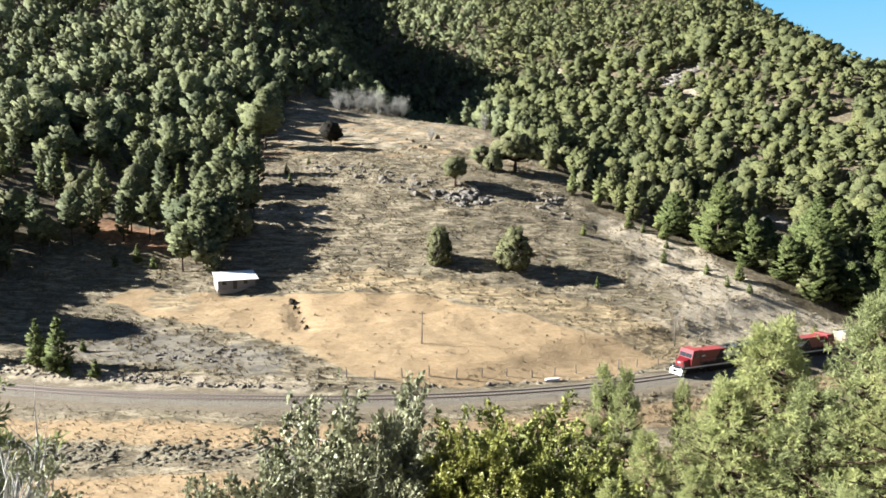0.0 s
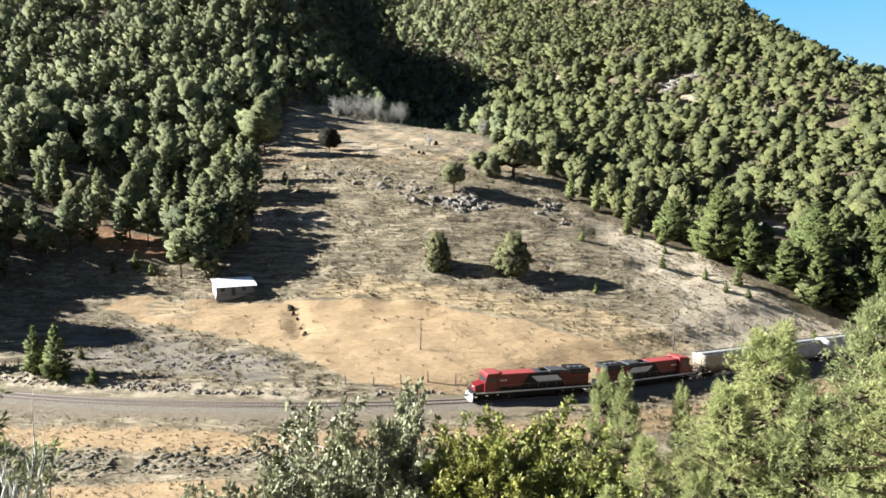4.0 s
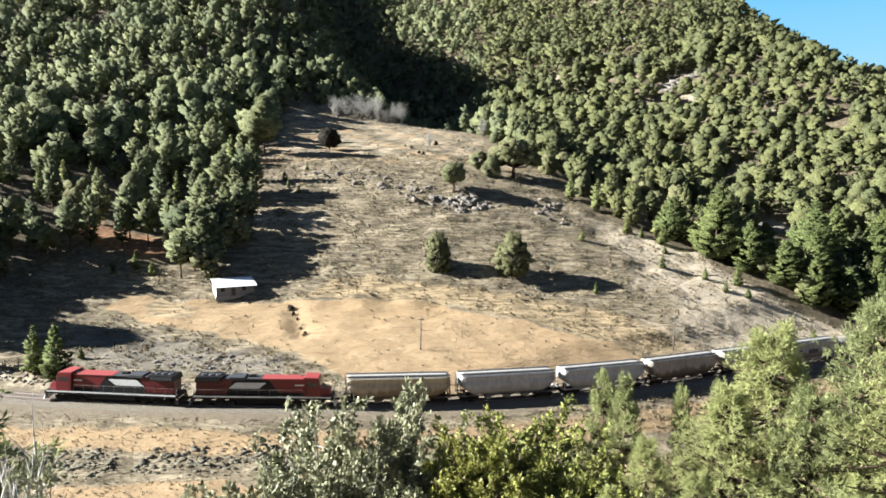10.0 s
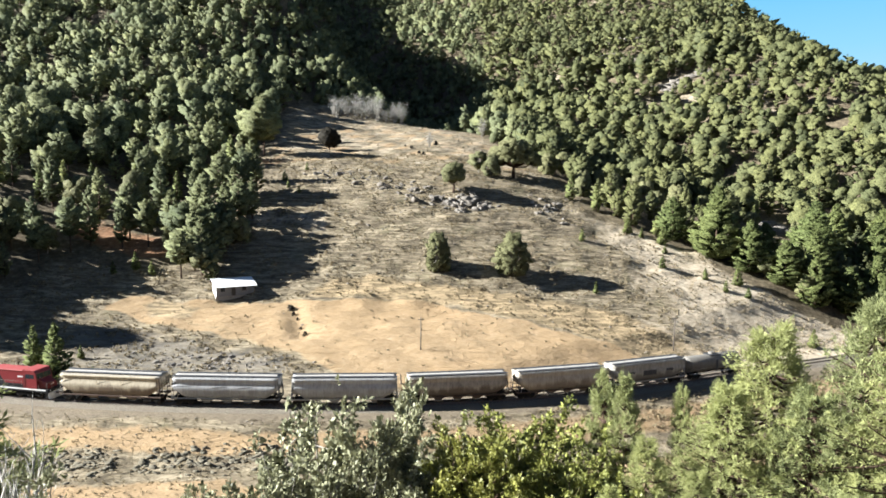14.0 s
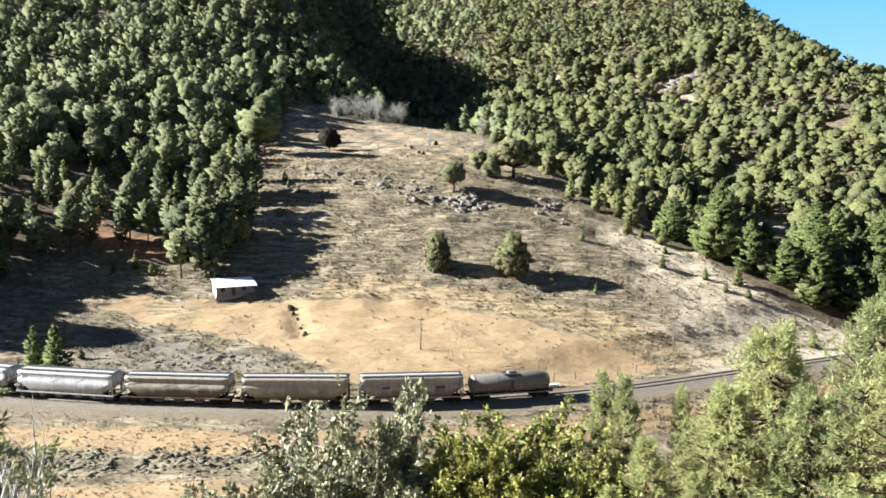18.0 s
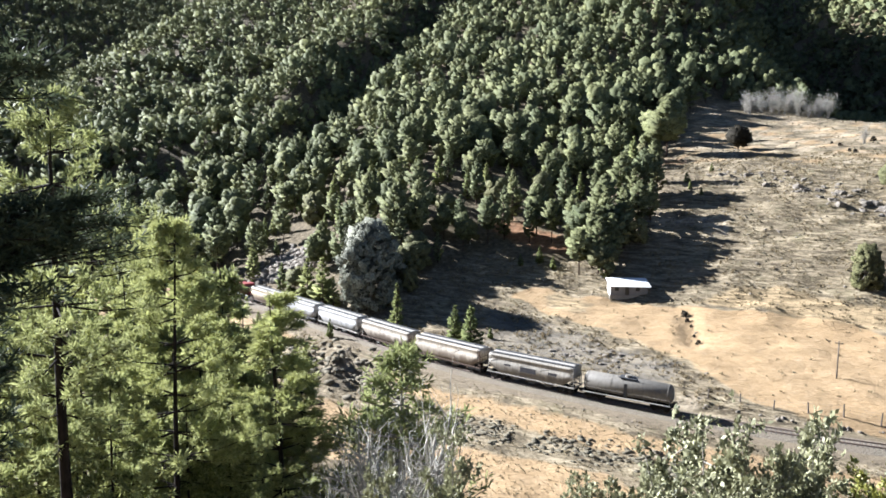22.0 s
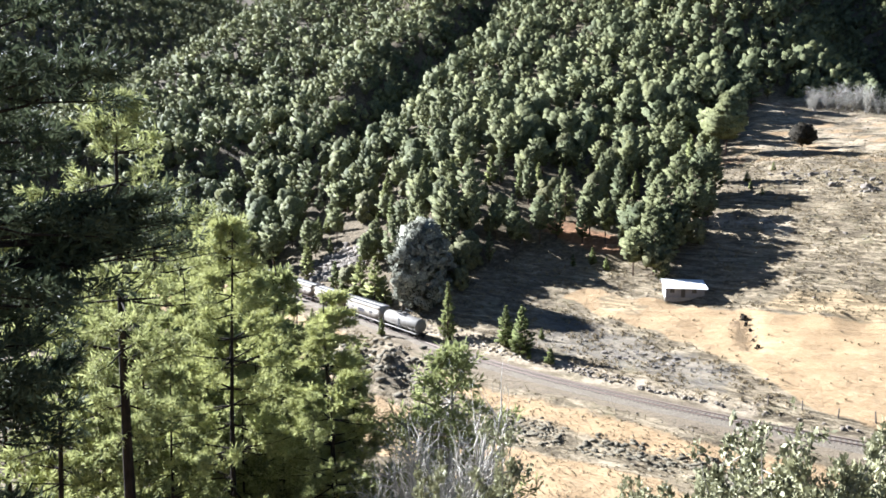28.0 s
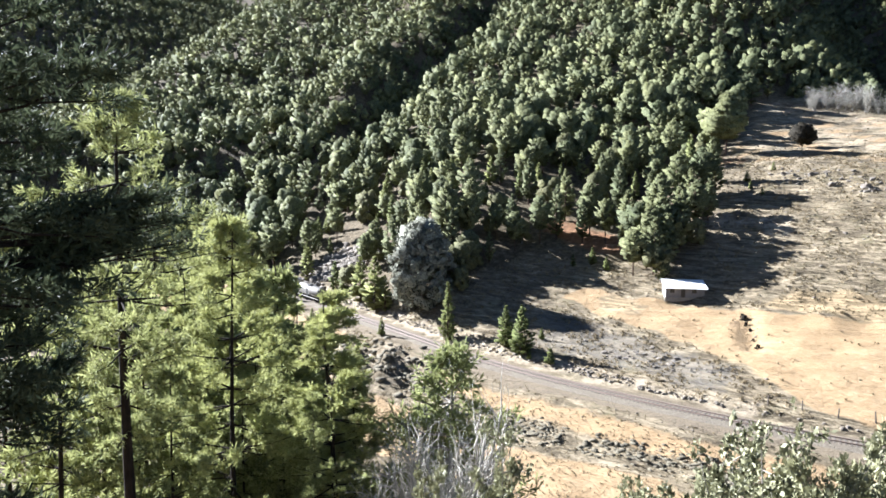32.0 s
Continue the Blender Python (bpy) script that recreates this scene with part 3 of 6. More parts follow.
def clothe(cc, rr, dd, mid, cards, size, rng, level, flat, stretch, soft=0.62, core=1.0):
    """Crown of tufts and loose leaf sprays; its normals follow the crown's round as well as each tuft."""
    v, f, n = sprays(cc, rr * core, dd, rng, level, 0.3, stretch, flat)
    pick = rng.integers(0, len(cc), cards)
    d = unit(rng.normal(size=(cards, 3)) + 0.8 * unit(dd)[pick] + np.array([0, 0, 0.2]))
    c = cc[pick] + d * (rr[pick] * rng.uniform(0.8, 1.35, cards))[:, None] * np.array([1, 1, 0.75])
    nrm = unit(d * 0.8 + np.array([0, 0, 0.2]) + rng.normal(size=c.shape) * 0.45)
    ln = size * rng.uniform(0.6, 1.4, cards)
    v2, f2 = tris(kites(c, nrm, ln, ln * 0.5, rng, d + rng.normal(size=c.shape) * 0.5))
    n2 = np.repeat(d, 4, 0)
    v, f, n = np.concatenate([v, v2]), np.concatenate([f, f2 + len(v)]), np.concatenate([n, n2])
    out = unit((v - np.asarray(mid)) * np.array([1, 1, 0.7]))
    return v, f, unit(soft * out + (1 - soft) * n + rng.normal(size=n.shape) * 0.12)


def pine_arrays(h, wide, bare, seed, clumps=46, cards=220, size=0.6, peak=0.3, level=1, fat=0.27, limbs=10, point=1.25, flat=0.66):
    """Wood and foliage of a pine seen from afar: tufts of needles on rising branches in a pointed, uneven cone."""
    rng = np.random.default_rng(seed)
    pts, rad = stem(h * 0.95, 0.012 * h + 0.06, rng)
    wood = [tube(pts, rad, 6)]
    cc, rr, dd = [], [], []
    side = rng.uniform(0.75, 1.2, 7)
    for i in range(clumps):
        t = (i + rng.uniform(0.2, 0.8)) / clumps
        t = t ** 1.12
        prof = 0.45 + 0.55 * (t / peak) if t < peak else max(1 - ((t - peak) / (1 - peak)) ** point, 0.0)
        an = i * 2.4 + rng.uniform(-0.6, 0.6)
        off = wide * prof * side[int(an / 0.9) % 7] * rng.uniform(0.40, 0.80)
        z = h * (bare + (0.96 - bare) * t)
        cc.append((math.cos(an) * off, math.sin(an) * off, z))
        dd.append((math.cos(an), math.sin(an), 0.2 + 1.3 * t * t))
        rr.append(wide * (0.10 + fat * max(prof, 0.15)) * rng.uniform(0.7, 1.25))
        if i < limbs:
            wood.append(tube([(0, 0, z - 0.5), cc[-1]], [0.06, 0.02], 3))
    cc, rr, dd = np.array(cc), np.array(rr), np.array(dd)
    return stack(wood), clothe(cc, rr, dd, (0, 0, h * (bare + (1 - bare) * 0.3)), cards, size, rng, level, flat, 1.4, 0.76)


def oak_arrays(h, wide, seed, cards=900, size=0.45, low=0.25, lobes=26, level=2, limbs=True, fat=0.34, dome=False, girth=1.0, core=1.0, umbrella=False):
    """Wood and foliage of a broad-leaved tree: ragged lobes of leaves on forking limbs; a dome reaches down to the grass, an umbrella is flat below."""
    rng = np.random.default_rng(seed)
    pts, rad = stem(h * 0.6, (0.018 * h + 0.06) * girth, rng, 0.03)
    wood = [tube(pts, rad, 8)]
    half = h * (1 - low) / 2
    cc = []
    for i in range(lobes):
        d = unit(rng.normal(size=(1, 3)))[0]
        k = rng.uniform(0.5, 0.80)
        if dome:
            t, an = ((i + rng.random()) / lobes) ** 1.1 * 0.93, i * 2.4 + rng.uniform(-0.5, 0.5)
            k *= (1 + 0.17 * math.sin(2 * an + 7 * t + seed) + 0.12 * math.sin(5 * an - 13 * t)) * (1 - t ** float(dome)) ** 0.58 * (0.86 + 0.14 * min(t / 0.2, 1))
            p = np.array([math.cos(an) * wide * k, math.sin(an) * wide * k, h * (0.06 + 0.88 * t)])
        elif umbrella:
            k = rng.uniform(0.62, 0.95)
            p = np.array([d[0] * wide * k, d[1] * wide * k, h * low + (abs(d[2]) * 0.9 - 0.06) * h * (1 - low) * k])
        else:
            p = np.array([d[0] * wide * k, d[1] * wide * k, h * low + half + d[2] * half * k * (1 if d[2] > 0 else 0.8)])
        cc.append(p)
        if limbs and i % 2:
            root = pts[rng.integers(3, len(pts))]
            wood.append(tube([root, (root + p) / 2 + rng.normal(size=3) * 0.04 * h, p], [(0.006 * h + 0.02) * girth, (0.004 * h + 0.015) * girth, 0.012], 4))
    cc = np.array(cc)
    mid = np.array([0, 0, h * 0.3 if dome else h * low + half * 0.8])
    rl = fat * min(wide, half * 1.1) * rng.uniform(0.6, 1.35, lobes)
    return stack(wood), clothe(cc, rl, cc - mid, mid, cards, size, rng, level, 0.85, 1.1, 0.70, core)


def plant(name, arrays, wood_mat, leaf, label, category="tree", group="", crown="crown"):
    """A tree as an empty at its foot with a trunk and a crown under it; kept far below ground as the pattern of the copies."""
    e_ = new(name)
    wood, foliage = arrays
    mesh_np("trunk", *wood, wood_mat, e_, smooth=True)
    cr = mesh_np(crown, foliage[0], foliage[1], leaf, e_, normals=foliage[2] if len(foliage) > 2 else None)
    if crown != "crown":
        cr["kind"] = "stuff"
    tagged(e_, label, category, group)
    return e_


class Kind:
    """A pattern of a plant: its first use sets the pattern itself, later ones copy it."""

    def __init__(self, height, *args, **kw):
        self.h, self.ob, self.used = height, plant(*args, **kw), False

    def put(self, x, y, h, turn=None, label="", wide=1.0):
        k = h / self.h
        turn = random.uniform(0, 360) if turn is None else turn
        m = pose(x, y, land1(x, y) - 0.12, 0, 0, turn) @ Matrix.Diagonal((k * wide, k * wide, k, 1))
        if not self.used:
            self.used = True
            self.ob.matrix_basis = m
            ob = self.ob
        else:
            ob = copy_thing(self.ob, Matrix.Identity(4))
            ob.matrix_basis = m
        if label:
            ob["label"] = label
        return ob


WOODS = "pines of the wooded slopes"
random.seed(4)
PINES = [Kind(14.0, "pine_tree", pine_arrays(14, w, b, 10 + i, n, 560, 0.36, pk, 1, 0.19, 10, pt, 0.55), M_BARK, M_PINE,
              "green pine tree on the wooded hillside", group=WOODS)
         for i, (w, b, n, pk, pt) in enumerate([(3.7, 0.22, 50, 0.45, 2.4), (3.2, 0.14, 52, 0.32, 1.7), (4.0, 0.32, 48, 0.52, 3.0), (2.8, 0.10, 52, 0.28, 1.7), (4.1, 0.36, 48, 0.55, 3.2), (3.6, 0.26, 50, 0.48, 2.6)])]
EAST = [Kind(11.0, "pine_tree", pine_arrays(11, w, 0.08, 110 + i, 44, 480, 0.33, pk, 1, 0.2, 8, 2.0, 0.6), M_BARK, M_PINE_EAST,
             "olive-green rounded pine on the sunny slope", group=WOODS) for i, (w, pk) in enumerate(((3.3, 0.35), (3.7, 0.42), (2.8, 0.28)))]
ROUNDS = [Kind(9.0, "oak_tree", oak_arrays(9, 4.2, 30 + i, 700, 0.34, lo, 46, 1, fat=0.26, dome=2.2 * (lo < 0.1)), M_BARK_GREY, M_OAK,
               "dense grey-green evergreen oak on the hillside", group="oaks of the hillside")
          for i, lo in enumerate((0.10, 0.05, 0.18))]
LIMES = [Kind(11.0, "pine_tree", pine_arrays(11, w, 0.03, 80 + i, 46, 560, 0.34, pk, 1, 0.19, 8, 1.4, 0.55), M_BARK, M_LIME,
              "bright yellow-green young pine on the wooded hillside", group=WOODS) for i, (w, pk) in enumerate(((2.6, 0.2), (2.2, 0.25)))]
CONE = Kind(6.0, "young_pine", pine_arrays(6, 1.7, 0.02, 50, 64, 700, 0.22, 0.15, 1, 0.18, 6, 1.3, 0.55), M_BARK, M_PINE_GREAT,
            "small conical young pine on dry grass", group="young pines of the meadow")
SPRUCE = Kind(12.0, "slender_pine", pine_arrays(12, 1.9, 0.02, 51, 90, 1000, 0.3, 0.2, 1, 0.2, 6, 1.3, 0.55), M_BARK, M_PINE_GREAT, "slender green conical pine beside the railway")

# single trees of the clearing
JUN = Kind(11.0, "meadow_oak", oak_arrays(11, 4.6, 60, 9000, 0.25, 0.0, 150, 1, fat=0.21, dome=2.4, core=0.8), M_BARK_GREY, M_OAK,
           "round grey-green oak standing alone on the meadow", group="lone oaks of the meadow")
JUN.put(-1.1, 154.6, 9.6, 20, wide=0.86)
JUN.put(15.9, 154.1, 10.4, 140, wide=1.06)
LONE = Kind(10.8, "meadow_oak", oak_arrays(10.8, 4.1, 61, 2600, 0.32, 0.2, 110, 1, fat=0.26, girth=1.6), M_BARK, M_OAK, "small round oak with a bare trunk by the rock outcrop")
LONE.put(2.8, 189.4, 8.9, 20, wide=1.12)
BROAD = Kind(16.0, "broad_oak", oak_arrays(16, 9.2, 62, 5200, 0.42, 0.36, 230, 1, fat=0.21, girth=2.0, umbrella=True), M_BARK, M_OAK, "broad spreading oak at the edge of the clearing")
BROAD.put(21.4, 211.7, 13.5, 60, wide=1.1)
ROUNDS[0].put(10.6, 208.4, 7.0)
ROUNDS[1].put(14.1, 205.8, 6.7)
DARK = Kind(8.1, "dark_tree", oak_arrays(8.1, 4.0, 63, 1300, 0.36, 0.12, 70, 1, fat=0.34), M_BARK, M_RUST_LEAF, "dark reddish-brown round tree on the upper meadow")
DARK.put(-40.1, 242.5, 7.6, 0)
TALL = Kind(21.8, "tall_pine", pine_arrays(21.8, 6.6, 0.28, 64, 110, 1300, 0.55, 0.35, fat=0.17), M_BARK, M_PINE, "tall broad pine with a bare lower trunk at the wood's edge")
TALL.put(-59.6, 229.3, 20.2, 0, wide=1.3)
BIGOAK = Kind(19.0, "big_oak", oak_arrays(19, 8.6, 65, 17000, 0.40, 0.0, 300, 1, fat=0.18, dome=2.6, core=0.75), M_BARK_GREY, M_OAK_BIG, "large dense grey-green oak beside the railway")
BIGOAK.put(-96.2, 121.1, 20.9, 0, wide=0.90)
for x, y, h in ((-94.8, 137.9, 9.0), (-93.0, 133.5, 9.0), (-93.5, 129.5, 8.5), (-89.5, 127.0, 5.0)):
    random.choice(ROUNDS).put(x, y, h)
for x, y, h in ((-102, 162.5, 8.5), (-96.5, 160.5, 7.0), (-99.5, 154.5, 5.5)):
    ROUNDS[0].put(x, y, h)
for x, y, h in ((-150.5, 135.4, 11.5), (-117.5, 123.2, 12.0), (-109.7, 120.0, 13.5), (-106.0, 119.5, 9.0), (-128, 128.0, 6.0)):
    random.choice(LIMES).put(x, y, h, wide=1.25)
SPRUCE.put(-80.1, 109.2, 12.4)
for x, y, h in ((-138.0, 116.5, 5.0), (-132.0, 114.5, 4.5), (-147.0, 119.5, 8.5), (-156.0, 123.0, 9.5), (-166.0, 129.0, 10.5), (-143.0, 112.0, 9.0), (-136.0, 108.0, 8.5), (-150.0, 114.0, 11.0), (-112.0, 107.2, 4.4), (-116.5, 106.2, 5.0)):
    random.choice(LIMES).put(x, y, h, wide=1.2, label="small pine on the bank below the railway")
for x, y, h in ((-61.3, 106.3, 9.0), (-65.7, 107.9, 7.8), (49.1, 182.5, 4.2), (57.1, 177.9, 5.1), (35.1, 172.6, 3.5), (34.1, 150.6, 2.8), (53.4, 165.5, 3.4),
                (70.5, 162.2, 5.3), (79.5, 143.9, 4.2), (66.2, 158.4, 3.0), (70.9, 156.9, 2.6), (52.4, 180.7, 2.9), (56.5, 173.6, 2.2), (-54.6, 104.6, 3.0),
                (-59.1, 105.2, 2.3), (-94.4, 105.3, 3.9), (-68.6, 151.7, 4.1), (-61.2, 113.6, 2.4), (64.0, 165.8, 2.1), (63.0, 162.8, 2.5), (-44.9, 195.0, 3.0),
                (-43.0, 190.8, 2.6), (-39.5, 188.2, 1.9), (-40.7, 205.9, 2.6), (-72.5, 149.4, 3.0), (-64.3, 150.1, 3.2)):
    CONE.put(x, y, h * 1.05, wide=random.uniform(0.9, 1.35))
# great pines of the wood's lower corner
GREAT = [Kind(19.0, "great_pine", pine_arrays(19, w, 0.02, 95 + i, 190, 2200, 0.42, pk, 1, 0.085, 10, pt, 0.42), M_BARK, m_, lab, group="great pines of the eastern wood")
         for i, (w, pk, pt, m_, lab) in enumerate(((7.6, 0.2, 1.15, M_PINE_GREAT, "large bright green pine with layered boughs"), (7.0, 0.3, 1.5, M_PINE_GREAT, "large green pine with layered boughs")))]
for x, y, h, k in ((70.5, 176.1, 18.7, 0), (99.0, 182.0, 17.0, 0), (76.7, 170.5, 13.3, 1), (83.8, 166.6, 11.2, 1), (89.7, 162.9, 12.5, 1), (92.7, 170.0, 14.5, 0), (98.6, 164.3, 12.0, 1), (105.8, 162.4, 12.3, 0), (107.8, 168.1, 14.8, 1), (114.9, 181.0, 16.5, 1),
                   (83.8, 177.9, 11.3, 1), (109.7, 191.5, 15.4, 0), (124.2, 193.2, 14.8, 1), (61.1, 182.3, 11.7, 1), (109.5, 162.3, 12.2, 0), (116.9, 170.3, 13.9, 0)):
    GREAT[k].put(x, y, h, wide=random.uniform(1.1, 1.35))
for x, y, h in ((-97.7, 154.3, 10.0), (-94.5, 157.5, 12.0), (-84.0, 162.7, 15.0), (-76.3, 162.3, 11.9), (-70.5, 163.3, 11.8), (-65.5, 163.4, 12.6), (-104.0, 152.0, 16.0), (-110.0, 147.0, 17.0), (-115.7, 143.1, 17.3), (-109.0, 136.0, 15.0), (-101.0, 146.0, 14.0), (-117.1, 135.2, 15.1), (-86.0, 157.5, 13.0), (-99.5, 137.5, 14.0), (-104.0, 141.0, 18.0)):
    random.choice(PINES[:4]).put(x, y, h)
# the dense corner of the wood above the house
for x, y, h in ((-60.4, 158.8, 12.7), (-57.1, 157.5, 13.7), (-54.0, 159.2, 12.7), (-55.7, 161.3, 15.4), (-51.5, 163.0, 14.3), (-58.6, 163.9, 15.2), (-53.1, 166.5, 14.1), (-50.9, 171.7, 12.1), (-53.8, 176.1, 13.9), (-48.9, 175.4, 11.0),
                (-64.3, 161.7, 14.6), (-54.0, 185.4, 13.5), (-50.7, 186.9, 11.5), (-54.0, 194.0, 13.3), (-58.9, 183.1, 14.7), (-60.0, 172.3, 14.3)):
    random.choice(PINES[:4]).put(x, y, h, wide=random.uniform(1.05, 1.3))
for x, y, h in ((-53.5, 151.0, 13.5), (-56.0, 153.5, 14.5), (-51.8, 154.6, 13.0), (-57.5, 149.3, 11.0), (-50.8, 148.4, 8.0)):
    random.choice(PINES[:3]).put(x, y, h, wide=random.uniform(1.1, 1.35))
ROUNDS[2].put(-52.0, 149.3, 7.5, wide=1.2)
ROUNDS[0].put(-52.7, 160.9, 6.8)
ROUNDS[1].put(-48.6, 165.0, 6.1)


def bare_arrays(h, wide, seed, limbs=16, twigs=14, thick=0.003, stout=1.0):
    """A leafless shrub: forking limbs with fine twigs."""
    rng = np.random.default_rng(seed)
    wood, cc, dd = [], [], []
    for i in range(limbs):
        an, lean = rng.uniform(0, 6.283), rng.uniform(0.1, 0.8)
        tip = np.array([math.cos(an) * wide * lean, math.sin(an) * wide * lean, h * rng.uniform(0.6, 1.0)])
        foot = rng.normal(size=3) * np.array([0.12, 0.12, 0]) * wide
        mid = foot * 0.4 + tip * 0.55 + rng.normal(size=3) * 0.06 * h
        wood.append(tube([foot, mid, tip], [(0.010 * h + 0.01) * stout, (0.006 * h + 0.006) * stout, 0.008 * stout], 5))
        for k in range(twigs):
            f = rng.uniform(0.3, 1.0)
            p = foot + (tip - foot) * f
            d = unit((tip - foot + rng.normal(size=3) * 0.55 * h)[None])[0]
            q = p + d * h * rng.uniform(0.10, 0.28)
            wood.append(tube([p, (p + q) / 2 + rng.normal(size=3) * 0.02 * h, q], [(0.002 * h + 0.004) * stout, 0.005 * stout, 0.003], 3))
            cc.append(q)
            dd.append(d)
    cc, dd = np.repeat(np.array(cc), 3, 0), np.repeat(np.array(dd), 3, 0)
    cc = cc + rng.normal(size=cc.shape) * 0.05 * h
    nrm = unit(rng.normal(size=cc.shape))
    return stack(wood), kites(cc, nrm, 0.05 * h * rng.uniform(0.6, 1.3, len(cc)), thick * h, rng, dd)


BARE = Kind(8.0, "bare_tree", bare_arrays(8, 3.2, 70, 16, 16, 0.017), M_BARK_GREY, M_DRY, "grey leafless tree at the top of the meadow", group="leafless grey trees", crown="twig")
for i in range(22):
    u = i / 21
    BARE.put(-52 + 33 * u + random.uniform(-1, 1), 318 + 3 * u + random.uniform(-7, 7), random.uniform(4.0, 10.5))
for x, y, h in ((16.4, 298.6, 7.5), (22.2, 314.0, 7.1), (26.5, 302.2, 7.8), (33.5, 317.8, 7.5), (-5.2, 253.2, 5.5)):
    BARE.put(x, y, h)


# ------------------------------------------------------------------ the woods
def sees(x, y, z):
    """True where some stretch of the pan can hold the place, with a margin."""
    az = np.degrees(np.arctan2(x, y))
    el = (z - EYE[2]) / np.hypot(x, y)
    return (az > -74) & (az < 38) & (el < 0.34) & (y > 20)


# bare rock showing between the pines of the eastern slope
HILL_ROCKS = ((78, 533), (84, 524), (102, 438), (96, 444), (119, 460), (124, 413), (131, 405), (137, 370), (119, 366), (148, 351), (110, 425), (103, 209))


def wood_sites():
    rng = np.random.default_rng(77)
    out = []
    for cell, r0, r1 in ((6.4, 0, 330), (6.6, 330, 560), (9.0, 560, 800), (11.0, 800, 1250), (14.0, 1250, 2300), (24.0, 2300, 3700)):
        xs, ys = np.meshgrid(np.arange(-1150 if r1 < 1300 else -1.4 * r0 - 400, 560, cell), np.arange(60, 1150 if r1 < 1300 else 0.9 * r0 + 375, cell))
        x = xs.ravel() + rng.uniform(-0.45, 0.45, xs.size) * cell
        y = ys.ravel() + rng.uniform(-0.45, 0.45, xs.size) * cell
        d = np.hypot(x, y)
        n, s = track_dist(x, y)
        open_ = meadow_mask(x, y) * (n > 0)
        z = land(x, y)
        stony = (rough(x, y, 75, 9) > 0.35) & (x > 60) & (d > 290)
        keep = (d >= r0) & (d < r1) & sees(x, y, z) & (open_ < 0.3) & ((n > 6) | ((n < -7) & (x < -158)))
        for f in np.linspace(0.3, 0.97, 40):          # hidden behind a nearer slope
            keep &= land(x * f, y * f) < EYE[2] + (z + 13 - EYE[2]) * f + 1.0
        keep &= rng.random(x.size) < np.where(x > 30, np.where(stony, 0.75, 0.97), np.where((y > 335) & (x > -150), 0.97, 0.84))
        h = rng.uniform(7.5, 15.5, x.size) * np.where(x > 40, np.where(d > 400, 0.9, 0.72), 1.0) * np.where(d > 560, 1.15, 1.0) * np.where(d > 1250, 1.35, 1.0) * np.where(d > 2300, 1.5, 1.0)
        edge = (np.abs(x - np.interp(y, LEFT_Y, LEFT_X)) < 12) & (y > 172) & (y < 338)
        keep &= ~edge | (rng.random(x.size) < 0.45)
        brow = (x > -122) & (x < -62) & (y < 190) & (n > 0)          # open ground along the lower edge of the wood
        keep &= ~brow | (rng.random(x.size) < np.where(y < 166, 0.13, 0.42))
        for rx, ry in HILL_ROCKS:
            keep &= np.hypot(x - rx, y - ry) > 6.5
        big = (x > 64) & (x < 128) & (y < 208)
        keep &= ~big | (rng.random(x.size) < 0.75)
        out.append(np.stack([x, y, z, h, d], 1)[keep])
    return np.concatenate(out)


sites = wood_sites()
order = np.argsort(sites[:, 4])
near_n = 290
for x, y, z, h, d in sites[order[:near_n]]:
    if (x + 93.6) ** 2 + (y - 117.8) ** 2 < 80 or (x + 146) ** 2 + (y - 139) ** 2 < 140 or (x + 64.3) ** 2 + (y - 247) ** 2 < 110 or (x - 26.6) ** 2 + (y - 263.7) ** 2 < 150:
        continue
    k = random.random() * (0.5 if x > 30 else 1.0)
    if k < (0.42 if x < -100 and y < 195 else 0.16):
        random.choice(LIMES).put(x, y, h * 0.75)
    elif k < (0.50 if x < -100 and y < 195 else 0.30):
        random.choice(ROUNDS).put(x, y, h * 0.72)
    else:
        random.choice(EAST if x > 30 else PINES).put(x, y, h * 1.06, wide=random.uniform(0.9, 1.15))


